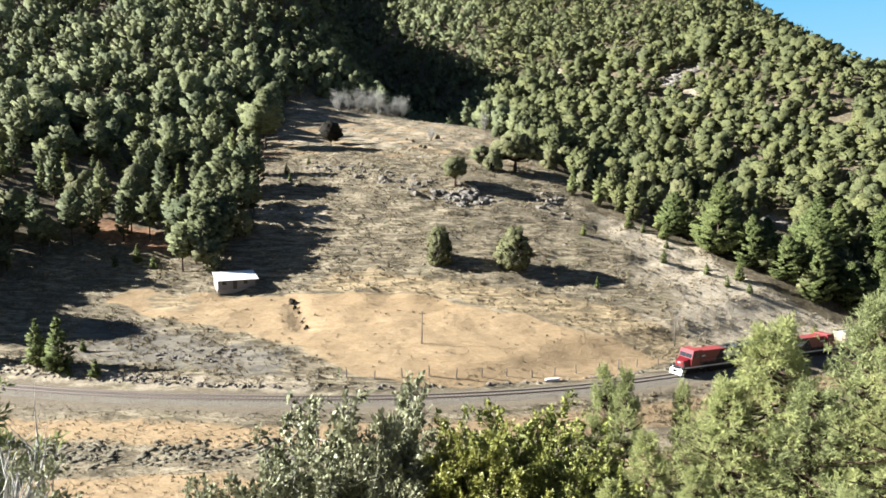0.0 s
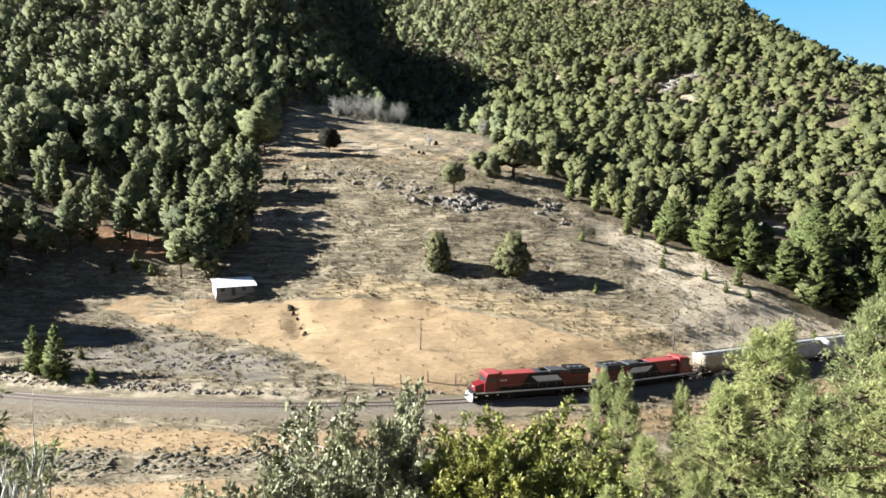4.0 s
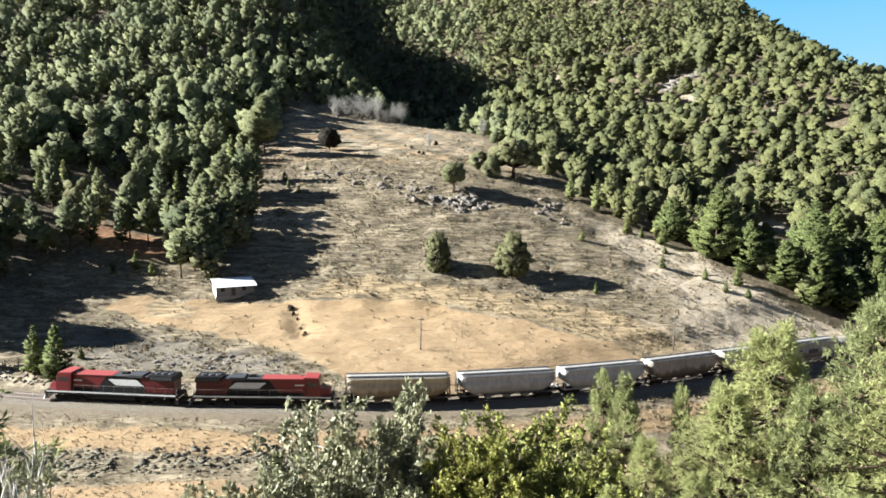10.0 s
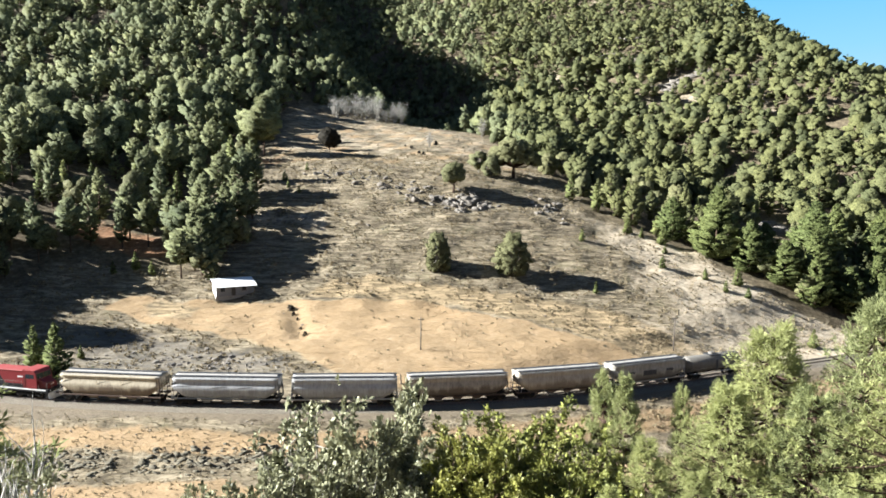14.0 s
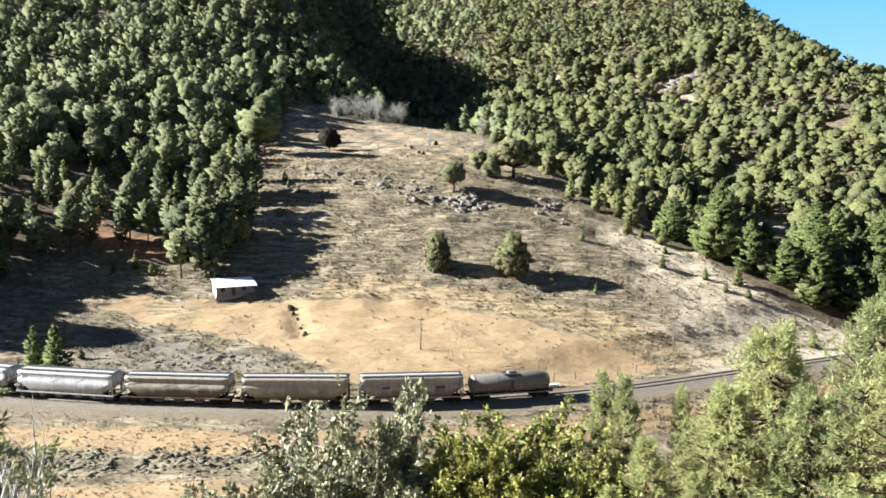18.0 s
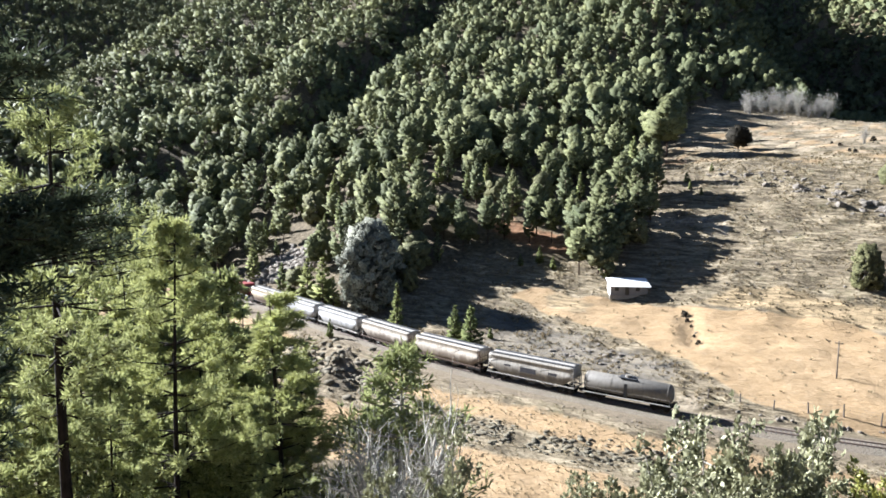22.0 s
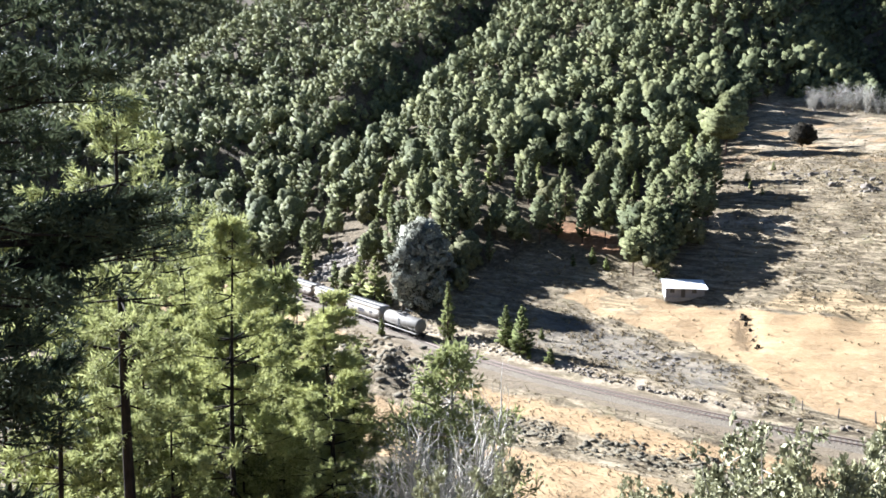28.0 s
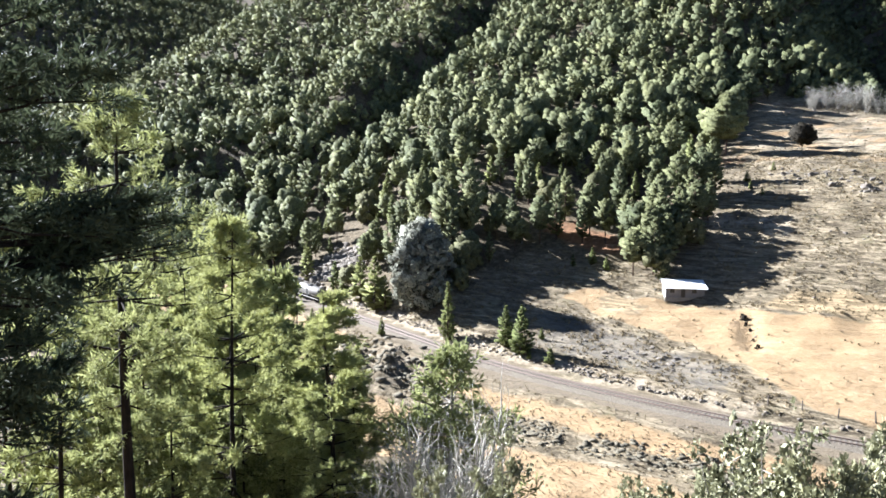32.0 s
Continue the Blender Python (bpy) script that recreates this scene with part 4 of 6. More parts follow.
def far_woods(name, rows, cards, level, size, mat, label, seed, fat, round_share=0.33):
    """All the trees past the nearest, in one object: each a stem and a crown of needle clumps of its own."""
    rng = np.random.default_rng(seed)
    shapes = []
    for i in range(6):
        if i < 4:
            wood, fol = pine_arrays(12, (3.4, 3.8, 2.9, 4.0)[i], (0.18, 0.26, 0.10, 0.28)[i], 200 + i + seed, cards, cards * 5, size, (0.42, 0.5, 0.3, 0.54)[i], level, fat, 0, (2.3, 2.8, 1.7, 3.0)[i], 0.6)
        else:
            wood, fol = oak_arrays(12, 4.3, 200 + i + seed, cards * 5, size, 0.08, cards, level, False, fat + 0.08, dome=2.2)
        wood = tube(*stem(11, 0.2, np.random.default_rng(i), 0.01, 3), 4)
        shapes.append((wood, fol))
    wv, wf, fv, ff, ft, fn, nw, nf = [], [], [], [], [], [], 0, 0
    for x, y, z, h, d in rows:
        i = rng.integers(0, 4) if rng.random() > (0.55 if x > 40 else round_share) else rng.integers(4, 6)
        (w, f), (c, g, nn) = shapes[i]
        k = h / 12
        a_ = rng.uniform(0, 6.283)
        m = np.array([[math.cos(a_), -math.sin(a_), 0], [math.sin(a_), math.cos(a_), 0], [0, 0, 1]]) * k
        m[:2] *= rng.uniform(0.88, 1.15) if x <= 30 else rng.uniform(1.1, 1.4)
        at_ = np.array([x, y, z - 0.2])
        wv.append(w @ m.T + at_)
        wf.append(f + nw)
        nw += len(w)
        fv.append(c @ m.T + at_)
        ff.append(g + nf)
        nf += len(c)
        ft.append(np.full(len(c), rng.random()))
        fn.append(unit(nn @ m.T))
    e_ = new(name)
    mesh_np("trunks", np.concatenate(wv), np.concatenate(wf), M_BARK, e_)["kind"] = "stuff"
    mesh_np("crowns", np.concatenate(fv), np.concatenate(ff), mat, e_, tint=np.concatenate(ft), normals=np.concatenate(fn))["kind"] = "stuff"
    tagged(e_, label, "woods", kind="stuff")


rest = sites[order[near_n:]]
mid_rows, far_rows = rest[rest[:, 4] < 300], rest[(rest[:, 4] >= 300) & (rest[:, 4] < 430)]
last_rows = rest[rest[:, 4] >= 430]
far_woods("pine_woods", mid_rows[mid_rows[:, 0] <= 30], 26, 1, 0.5, M_PINE, "dense green pine and oak woods covering the slopes", 1, 0.25)
far_woods("olive_woods", mid_rows[mid_rows[:, 0] > 30], 26, 1, 0.46, M_PINE_EAST, "olive-green pine and oak woods on the sunny slope", 4, 0.25)
far_woods("upper_woods", far_rows[far_rows[:, 0] <= 30], 13, 1, 0.7, M_PINE, "green pine woods on the upper slopes", 2, 0.31)
far_woods("upper_olive_woods", far_rows[far_rows[:, 0] > 30], 13, 1, 0.7, M_PINE_EAST, "olive-green pine woods below the ridge", 5, 0.31)
far_woods("distant_woods", last_rows[last_rows[:, 0] <= 30], 8, 0, 1.1, M_PINE, "distant dark green pine woods on the mountain", 3, 0.38)
far_woods("ridge_woods", last_rows[last_rows[:, 0] > 30], 8, 0, 1.1, M_PINE_EAST, "sparse olive-green pines along the ridge", 6, 0.38)


# ------------------------------------------------------------------ railway
M_RAIL = plain("worn_rail", (0.17, 0.125, 0.10), 0.75, 0.2, 0.5, 3)
M_SLEEPER = plain("old_sleeper", (0.12, 0.10, 0.085), 0.9, 0, 0.4, 4)


def ballast_mat():
    m = Mat("ballast", 0.95, 0, 0.15)
    a_, b_ = m.noise(0.35, 4), m.noise(7.0, 4, 0.75)
    col = m.ramp(b_, (0.3, (0.07, 0.06, 0.05)), (0.52, (0.188, 0.163, 0.123)), (0.75, (0.32, 0.28, 0.217)))
    col = m.mix(m.span(a_, 0.4, 0.7, 0, 0.55), col, (0.15, 0.12, 0.09))
    m.color(col).bump(b_, 1.0, 0.12)
    return m.m


M_BALLAST = ballast_mat()
S_WEST, S_EAST = -290.0, 290.0


def swept(profile, s0, s1, step):
    """Verts and quads of an open profile (offset to the meadow's side, height) carried along the line."""
    ss = np.arange(s0, s1 + step, step)
    rows = []
    for s in ss:
        x, y, b = track_at(s)
        h = float(rail_z(s))
        rows.append([(x - math.sin(b) * o, y + math.cos(b) * o, z + h) for o, z in profile])
    k = len(profile)
    v = np.array(rows).reshape(-1, 3)
    i = np.arange((len(ss) - 1) * (k - 1))
    r, c = i // (k - 1), i % (k - 1)
    return v, np.stack([r * k + c, r * k + k + c, r * k + k + c + 1, r * k + c + 1], 1)


line = new("railway")
tagged(line, "single railway track on a grey ballast bed", "railway track", kind="structure")
mesh_np("ballast_bed", *swept([(-3.3, -0.75), (-1.75, -0.26), (-1.2, -0.20), (1.2, -0.20), (1.75, -0.26), (3.3, -0.75)], S_WEST, S_EAST, 2.0), M_BALLAST, line)
for o in (-0.7525, 0.7525):
    prof = [(o - 0.07, -0.17), (o - 0.02, -0.14), (o - 0.036, 0.0), (o + 0.036, 0.0), (o + 0.02, -0.14), (o + 0.07, -0.17)]
    mesh_np("rail", *swept(prof, S_WEST, S_EAST, 2.0), M_RAIL, line)
bm = box(-0.11, 0.11, -1.3, 1.3, -0.26, -0.165, 0.015)
sleeper = part("sleeper", bm, M_SLEEPER, line)


def sleeper_pose(s):
    x, y, b = track_at(s)
    return pose(x, y, float(rail_z(s)), 0, 0, math.degrees(b))


sleeper.matrix_basis = sleeper_pose(-92)
SLEEPERS = np.arange(-92, 94, 0.62)
for s in SLEEPERS[1:]:
    ob = bpy.data.objects.new("sleeper", sleeper.data)
    scene.collection.objects.link(ob)
    ob.parent = line
    ob.matrix_basis = sleeper_pose(s)

# stones shed from the cutting along the far edge of the bed, and broken rock in the ditch on the near side
def stone_arrays(seed, n=1, edge=0.8):
    rng = np.random.default_rng(seed)
    b_ = bmesh.new()
    bmesh.ops.create_icosphere(b_, subdivisions=n, radius=1.0)
    v = np.array([w.co[:] for w in b_.verts])
    f = np.array([[w.index for w in g.verts] for g in b_.faces])
    b_.free()
    v = np.sign(v) * np.abs(v) ** edge * (1 + 0.28 * np.sin(v @ rng.normal(size=(3, 1)) * 2.3 + rng.uniform(0, 6))) * (1 + rng.uniform(-0.16, 0.16, (len(v), 1)))
    return v * np.array([1.0, rng.uniform(0.6, 0.9), rng.uniform(0.45, 0.75)]), f


STONES = [stone_arrays(i, 1, 0.55) for i in range(8)]


def stones(name, xs, ys, sizes, label, seed, mat=None, drawn=1.0):
    rng = np.random.default_rng(seed)
    zs = land(xs, ys)
    vs, fs, n = [], [], 0
    for x, y, z, k in zip(xs, ys, zs, sizes):
        v, f = STONES[rng.integers(0, 8)]
        a_ = rng.uniform(0, 6.283) if drawn == 1.0 else rng.uniform(-0.35, 0.35)
        m = np.array([[math.cos(a_), -math.sin(a_), 0], [math.sin(a_), math.cos(a_), 0], [0, 0, 1]]) * k * np.array([drawn, 1, 1])
        vs.append(v @ m.T + np.array([x, y, z - 0.05 * k]))
        fs.append(f + n)
        n += len(v)
    ob = mesh_np(name, np.concatenate(vs), np.concatenate(fs), mat or M_ROCK)
    return tagged(ob, label, "stones", kind="stuff")


def along(s, o):
    p = np.array([track_at(k) for k in s])
    return p[:, 0] - np.sin(p[:, 2]) * o, p[:, 1] + np.cos(p[:, 2]) * o


rng = np.random.default_rng(5)
s_ = rng.uniform(-95, 80, 900)
o_ = 4.4 + np.abs(rng.normal(size=900)) * 1.3
o_ = np.where(s_ > -5, 4.2 + 0.6 * rng.random(900), o_)
keep = rng.random(900) < np.where(s_ > 0, 0.35, 1.0)
stones("spoil_stones", *along(s_[keep], o_[keep]), rng.uniform(0.07, 0.34, keep.sum()), "pale broken stones lying along the railway cutting", 1, M_ROCK_PALE)
s_ = rng.uniform(-70, 30, 1700)
o_ = -13.2 + rng.normal(size=1700) * 1.4 + 0.9 * np.sin(s_ * 0.16)
keep = np.sin(s_ * 0.31) + np.sin(s_ * 0.13 + 1) > -0.7
stones("ditch_stones", *along(s_[keep], o_[keep]), rng.uniform(0.07, 0.36, keep.sum()), "dark broken rocks in the dry ditch below the track", 2, M_ROCK_DARK, 1.5)
# clods in dark rock, added for the shadows between the hummocks
s_, o_ = rng.uniform(-66, -34, 170), -13.5 + rng.normal(size=170) * 4
stones("spoil_clods", *along(s_, o_), rng.uniform(0.2, 0.95, 170), "dark clods of dug earth and rock below the track", 8, M_ROCK_DARK)
s_ = rng.uniform(-60, 60, 110)
stones("slope_stones", *along(s_, -rng.uniform(4.5, 12, 110)), rng.uniform(0.05, 0.17, 110), "small stones scattered below the track", 3, M_ROCK_PALE)

# rock outcrop across the meadow: single boulders
BOULDERS = []
for i in range(6):
    v, f = stone_arrays(40 + i, 2, 0.62)
    bme = bpy.data.meshes.new("boulder")
    bme.from_pydata(v.tolist(), [], f.tolist())
    bme.materials.append(M_ROCK)
    BOULDERS.append(bme)
rng = np.random.default_rng(9)


def boulder(x, y, k):
    ob = new("boulder", BOULDERS[rng.integers(0, 6)])
    ob.matrix_basis = pose(x, y, land1(x, y) - 0.08 * k, rng.uniform(-14, 14), rng.uniform(-14, 14), rng.uniform(0, 360)) @ Matrix.Diagonal((k, k, k, 1))
    tagged(ob, "grey weathered boulder of the meadow's rock outcrop", "boulder", "rock outcrop")


for i in range(120):
    u = rng.random()
    boulder(-40 + 46 * u + rng.normal() * 2, 203 - 20 * u + rng.normal() * 3.0, rng.uniform(0.2, 0.75) * (1.7 if rng.random() < 0.15 else 1))
for i in range(60):
    boulder(4 + rng.normal() * 5, 185 + rng.normal() * 2.0, rng.uniform(0.4, 1.4))
for i in range(34):
    boulder(30 + rng.normal() * 3.5, 187 + rng.normal() * 4, rng.uniform(0.3, 1.0))
for i in range(36):
    boulder(-44 + rng.normal() * 7, 175 + rng.normal() * 2.5, rng.uniform(0.2, 0.75))
# the rock face of the cutting beside the line
stones("cutting_rocks", -143 + rng.normal(size=420) * 6, 142 + rng.normal(size=420) * 5, rng.uniform(0.3, 1.35, 420), "grey broken rock face of the railway cutting", 21, M_ROCK)
hx = np.concatenate([c[0] + rng.normal(size=34) * 4.2 for c in HILL_ROCKS])
hy = np.concatenate([c[1] + rng.normal(size=34) * 2.4 for c in HILL_ROCKS])
stones("hillside_rocks", hx, hy, rng.uniform(0.5, 2.1, len(hx)), "pale bare rocks between the pines of the hillside", 23, M_ROCK_PALE, 1.6)
# grey stone heap beside the cutting
for i in range(45):
    boulder(-41 + rng.normal() * 6, 113.2 + rng.normal() * 1.8, rng.uniform(0.2, 0.6))

# the small washed-out gully beside the house
# dark bushes added in place of the cut's shadow lines
BUSH = Kind(1.6, "dark_bush", oak_arrays(1.6, 1.3, 90, 200, 0.2, 0.0, 24, 1, fat=0.3, dome=True), M_BARK, M_RUST_LEAF, "low dark dry bush in the washed-out gully", "bush", "bushes of the gully")
for x, y, h in ((-31.5, 139.5, 0.9), (-29.0, 134.9, 0.7), (-27.5, 130.9, 0.6), (-30.9, 138.5, 1.2), (-30.1, 136.5, 0.8), (-25.9, 127.2, 0.8)):
    BUSH.put(x, y, h)
# more of them, standing in for dark gully marks higher up
for x, y, h in ((-14, 252, 0.9), (-11.5, 246, 1.1), (-8.5, 238, 1.0), (-6.8, 232, 1.2), (-3, 262, 1.6)):
    BUSH.put(x, y, h, label="low dark bush put for a gully mark on the upper meadow")
for i in range(7):
    boulder(-30 + rng.normal() * 1.0 + i * 0.3, 136.5 - i * 1.1 + rng.normal() * 0.5, rng.uniform(0.12, 0.3))

# loose stone over the meadow
n_ = 1500
x_, y_ = rng.uniform(-70, 85, n_), rng.uniform(110, 330, n_)
ok = (meadow_mask(x_, y_) > 0.6) & (track_dist(x_, y_)[0] > 8) & (inside(x_, y_, FIELD) < 0.2)
stones("meadow_stones", x_[ok], y_[ok], rng.uniform(0.06, 0.32, ok.sum()), "small pale stones strewn over the dry meadow", 6)


def tufts(name, count, box_, size, label, seed, gold=False, mat=None):
    """Dry grass in tussocks: a few blades each."""
    rg = np.random.default_rng(seed)
    x, y = rg.uniform(box_[0], box_[1], count), rg.uniform(box_[2], box_[3], count)
    n, _ = track_dist(x, y)
    k = (np.abs(n) > 4.6) & ((n < 0) | (meadow_mask(x, y) > 0.3)) & (rough(x, y, 11, 3) + rg.normal(size=count) * 0.5 > (0.0 if not gold else -0.4))
    k &= (n < 0) | (inside(x, y, FIELD) < 0.3) | (rg.random(count) < 0.06)
    x, y = x[k], y[k]
    base = np.stack([x, y, land(x, y)], 1)
    hh = size * rg.uniform(0.5, 1.3, len(x))
    c = np.repeat(base, 5, 0)
    h5 = np.repeat(hh, 5)
    lean = unit(np.stack([rg.normal(size=len(c)) * 0.6, rg.normal(size=len(c)) * 0.6, np.ones(len(c))], 1))
    c = c + lean * h5[:, None] * 0.42 + rg.normal(size=c.shape) * np.array([0.25, 0.25, 0]) * h5[:, None]
    nrm = unit(rg.normal(size=c.shape) * np.array([1, 1, 0.3]))
    v, f = kites(c, nrm, h5, h5 * (0.35 if mat is None else 0.9), rg, lean)
    return tagged(mesh_np(name, v, f, mat or M_TUFT), label, "grass", kind="stuff")


tufts("grass_tussocks", 50000, (-110, 95, 100, 235), 0.46, "dry straw-coloured grass tussocks of the meadow", 11)
tufts("dry_scrub", 7000, (-110, 95, 104, 330), 0.36, "dark dry scrub dotted over the meadow", 14, mat=M_SAGE)
tufts("bank_grass", 10000, (-75, 60, 66, 104), 0.26, "dry tan grass on the bank below the railway", 12, True)

# ------------------------------------------------------------------ fence, poles
M_POST = plain("grey_timber", (0.11, 0.092, 0.075), 0.9, 0, 0.4, 3)
M_WIRE = plain("fence_wire", (0.25, 0.24, 0.22), 0.5, 0.8, 0.2, 5)
fence = new("wire_fence")
tagged(fence, "low fence of weathered posts beside the railway", "fence")
post_me = None
tops = []
for i, s in enumerate(np.arange(14, 92, 4.6)):
    x, y, b = track_at(s)
    o = 6.3 + 0.3 * math.sin(i * 2.1) + (2.0 if s < 0 else 0)
    x, y = x - math.sin(b) * o, y + math.cos(b) * o
    z = land1(x, y)
    h = 1.55 + 0.25 * math.sin(i * 5.3)
    if post_me is None:
        pb = rod((0, 0, -0.3), (0.03, 0, 1.6), 0.12, 0.09, 7)
        ob = part("post", pb, M_POST, fence)
        post_me = ob.data
    else:
        ob = new("post", post_me)
        ob.parent = fence
    ob.matrix_basis = pose(x, y, z, 3 * math.sin(i * 3.7), 3 * math.cos(i * 1.9), i * 47) @ Matrix.Diagonal((1, 1, h / 1.6, 1))
    tops.append(Vector((x, y, z + h * 0.85)))
for k in (0.0, 0.45, 0.9):
    wb = bmesh.new()
    for p, q in zip(tops, tops[1:]):
        rod(p - Vector((0, 0, k)), q - Vector((0, 0, k)), 0.006, n=4, bm=wb)
    part("wire", wb, M_WIRE, fence)

for x, y, h in ((-3.8, 119.7, 5.9), (45.5, 132.0, 6.9)):
    pole = new("utility_pole")
    pole.location = (x, y, land1(x, y))
    part("shaft", rod((0, 0, -0.5), (0, 0, h), 0.12, 0.085, 9), M_POST, pole, smooth=True)
    part("crossarm", box(-0.55, 0.55, -0.05, 0.05, h - 0.45, h - 0.33, 0.01), M_POST, pole)
    for k in (-0.45, 0.45):
        part("insulator", rod((k, 0, h - 0.33), (k, 0, h - 0.16), 0.035, 0.025, 8), M_WIRE, pole)
    tagged(pole, "slim weathered wooden utility pole in the tan field", "pole", "utility poles")

# ------------------------------------------------------------------ the small house
M_WHITE = plain("whitewash", (0.78, 0.77, 0.74), 0.85, 0, 0.3, 0.9, dirt=(0.45, 0.40, 0.33))
# grey holds the shade of the front wall, turned from the sun
M_PLASTER_SHADE = plain("shaded_plaster", (0.20, 0.20, 0.205), 0.9, 0, 0.3, 1.2)
M_ROOF = plain("pale_sheet_roof", (0.80, 0.80, 0.79), 0.45, 0.1, 0.15, 0.8, 0.4, dirt=(0.55, 0.5, 0.45))
M_SHUT = plain("dark_joinery", (0.05, 0.045, 0.04), 0.5, 0, 0.2, 3)
M_GLASS = Mat("dark_pane", 0.08, 0, 0.5).color((0.02, 0.025, 0.03)).m
M_PLINTH = plain("stone_plinth", (0.30, 0.27, 0.23), 0.95, 0, 0.4, 2)


def house():
    e_ = new("house")
    x, y = -47.2, 141.2
    e_.matrix_basis = pose(x, y, land1(x + 4, y + 3) + 0.15, 0, 0, 28)
    L, D, hf, hb, t = 7.8, 4.2, 2.2, 3.05, 0.2
    part("plinth", box(-0.12, L + 0.12, -0.12, D + 0.12, -2.2, 0.02, 0.03), M_PLINTH, e_, "rough stone plinth")
    # walls with the openings left out: front wall in pieces round two windows and a door
    f_ = bmesh.new()
    cuts = [(0.9, 1.8, 0.95, 1.95), (3.1, 4.0, 0.02, 2.02), (5.3, 6.2, 0.95, 1.95)]
    xs = [0.0] + [c for a_, b_, _, _ in cuts for c in (a_, b_)] + [L]
    for i in range(0, len(xs), 2):
        box(xs[i], xs[i + 1], 0, t, 0.02, hf, 0, f_)
    for a_, b_, z0, z1 in cuts:
        box(a_, b_, 0, t, z1, hf, 0, f_)
        if z0 > 0.1:
            box(a_, b_, 0, t, 0.02, z0, 0, f_)
    part("front_wall", f_, M_PLASTER_SHADE, e_, "plastered front wall, its shade in the grey")
    part("back_wall", box(0, L, D - t, D, 0.02, hb, 0.01), M_WHITE, e_)
    for a_ in (0.0, L - t):
        w = bmesh.new()
        vs = [w.verts.new(c) for c in ((a_, t, 0.02), (a_, D - t, 0.02), (a_, D - t, hb), (a_, t, hf + 0.03), (a_ + t, t, 0.02), (a_ + t, D - t, 0.02), (a_ + t, D - t, hb), (a_ + t, t, hf + 0.03))]
        for q in ((0, 1, 2, 3), (7, 6, 5, 4), (0, 4, 5, 1), (1, 5, 6, 2), (2, 6, 7, 3), (3, 7, 4, 0)):
            w.faces.new([vs[k] for k in q])
        bmesh.ops.recalc_face_normals(w, faces=w.faces[:])
        part("side_wall", w, M_WHITE, e_)
    r = box(-0.4, L + 0.5, -1.15, D + 0.35, 0, 0.09, 0.02)
    r.transform(Matrix.Translation((0, 0, hf + 0.02)) @ Matrix.Rotation(math.atan2(hb - hf, D), 4, "X"))
    part("roof", r, M_ROOF, e_, "pale sheet-metal lean-to roof")
    for a_, b_, z0, z1 in cuts:
        if z0 > 0.1:
            win = part("window", box(a_ + 0.06, b_ - 0.06, 0.10, 0.12, z0 + 0.06, z1 - 0.06), M_GLASS, e_, "small dark window")
            fr = bmesh.new()
            for q in ((a_, a_ + 0.06, z0, z1), (b_ - 0.06, b_, z0, z1), (a_ + 0.06, b_ - 0.06, z0, z0 + 0.06), (a_ + 0.06, b_ - 0.06, z1 - 0.06, z1), ((a_ + b_) / 2 - 0.02, (a_ + b_) / 2 + 0.02, z0 + 0.06, z1 - 0.06)):
                box(q[0], q[1], 0.06, 0.14, q[2], q[3], 0, fr)
            part("window_frame", fr, M_SHUT, win)
        else:
            d = part("door", box(a_ + 0.03, b_ - 0.03, 0.06, 0.11, z0, z1 - 0.02, 0.01), M_SHUT, e_, "dark wooden door")
            part("handle", rod((b_ - 0.14, 0.02, 1.0), (b_ - 0.14, 0.06, 1.0), 0.03), M_WIRE, d)
    for y0 in (1.1, 2.9):
        side = part("window", box(-0.012, 0.05, y0, y0 + 0.5, 1.15, 1.7), M_GLASS, e_, "small window in the end wall")
        part("window_frame", box(-0.03, -0.012, y0 - 0.06, y0 + 0.56, 1.09, 1.15), M_SHUT, side)
    for k in (0.2, L + 0.2):
        part("porch_post", rod((k, -1.0, -1.6), (k, -1.0, hf - 0.08), 0.05, n=8), M_POST, e_)
    tagged(e_, "small whitewashed house with a pale lean-to metal roof", "house")


house()

# dark hut beside the line
hut = new("trackside_hut")
x, y, b = track_at(-119)
x, y = x - math.sin(b) * 4.4, y + math.cos(b) * 4.4
hut.matrix_basis = pose(x, y, land1(x, y), 0, 0, math.degrees(b))
part("walls", box(-1.6, 1.6, -1.1, 1.1, -0.6, 2.2, 0.03), M_SHUT, hut)
part("roof", box(-1.8, 1.8, -1.3, 1.3, 2.2, 2.32, 0.02), M_POST, hut)
part("door", box(-0.4, 0.4, -1.16, -1.1, -0.3, 1.7, 0.01), M_POST, hut)
# white culvert head beside the line
x, y, b = track_at(54)
culvert = new("culvert")
culvert.matrix_basis = pose(x - math.sin(b) * 4.6, y + math.cos(b) * 4.6, land1(x - math.sin(b) * 4.6, y + math.cos(b) * 4.6), 0, 0, math.degrees(b))
part("headwall", box(-1.2, 1.2, -0.22, 0.22, -0.5, 0.36, 0.04), M_WHITE, culvert)
part("cap", box(-1.3, 1.3, -0.3, 0.3, 0.36, 0.44, 0.02), M_WHITE, culvert)
tagged(culvert, "low whitewashed concrete culvert wall beside the railway", "culvert")
tagged(hut, "low dark wooden hut beside the railway", "hut")


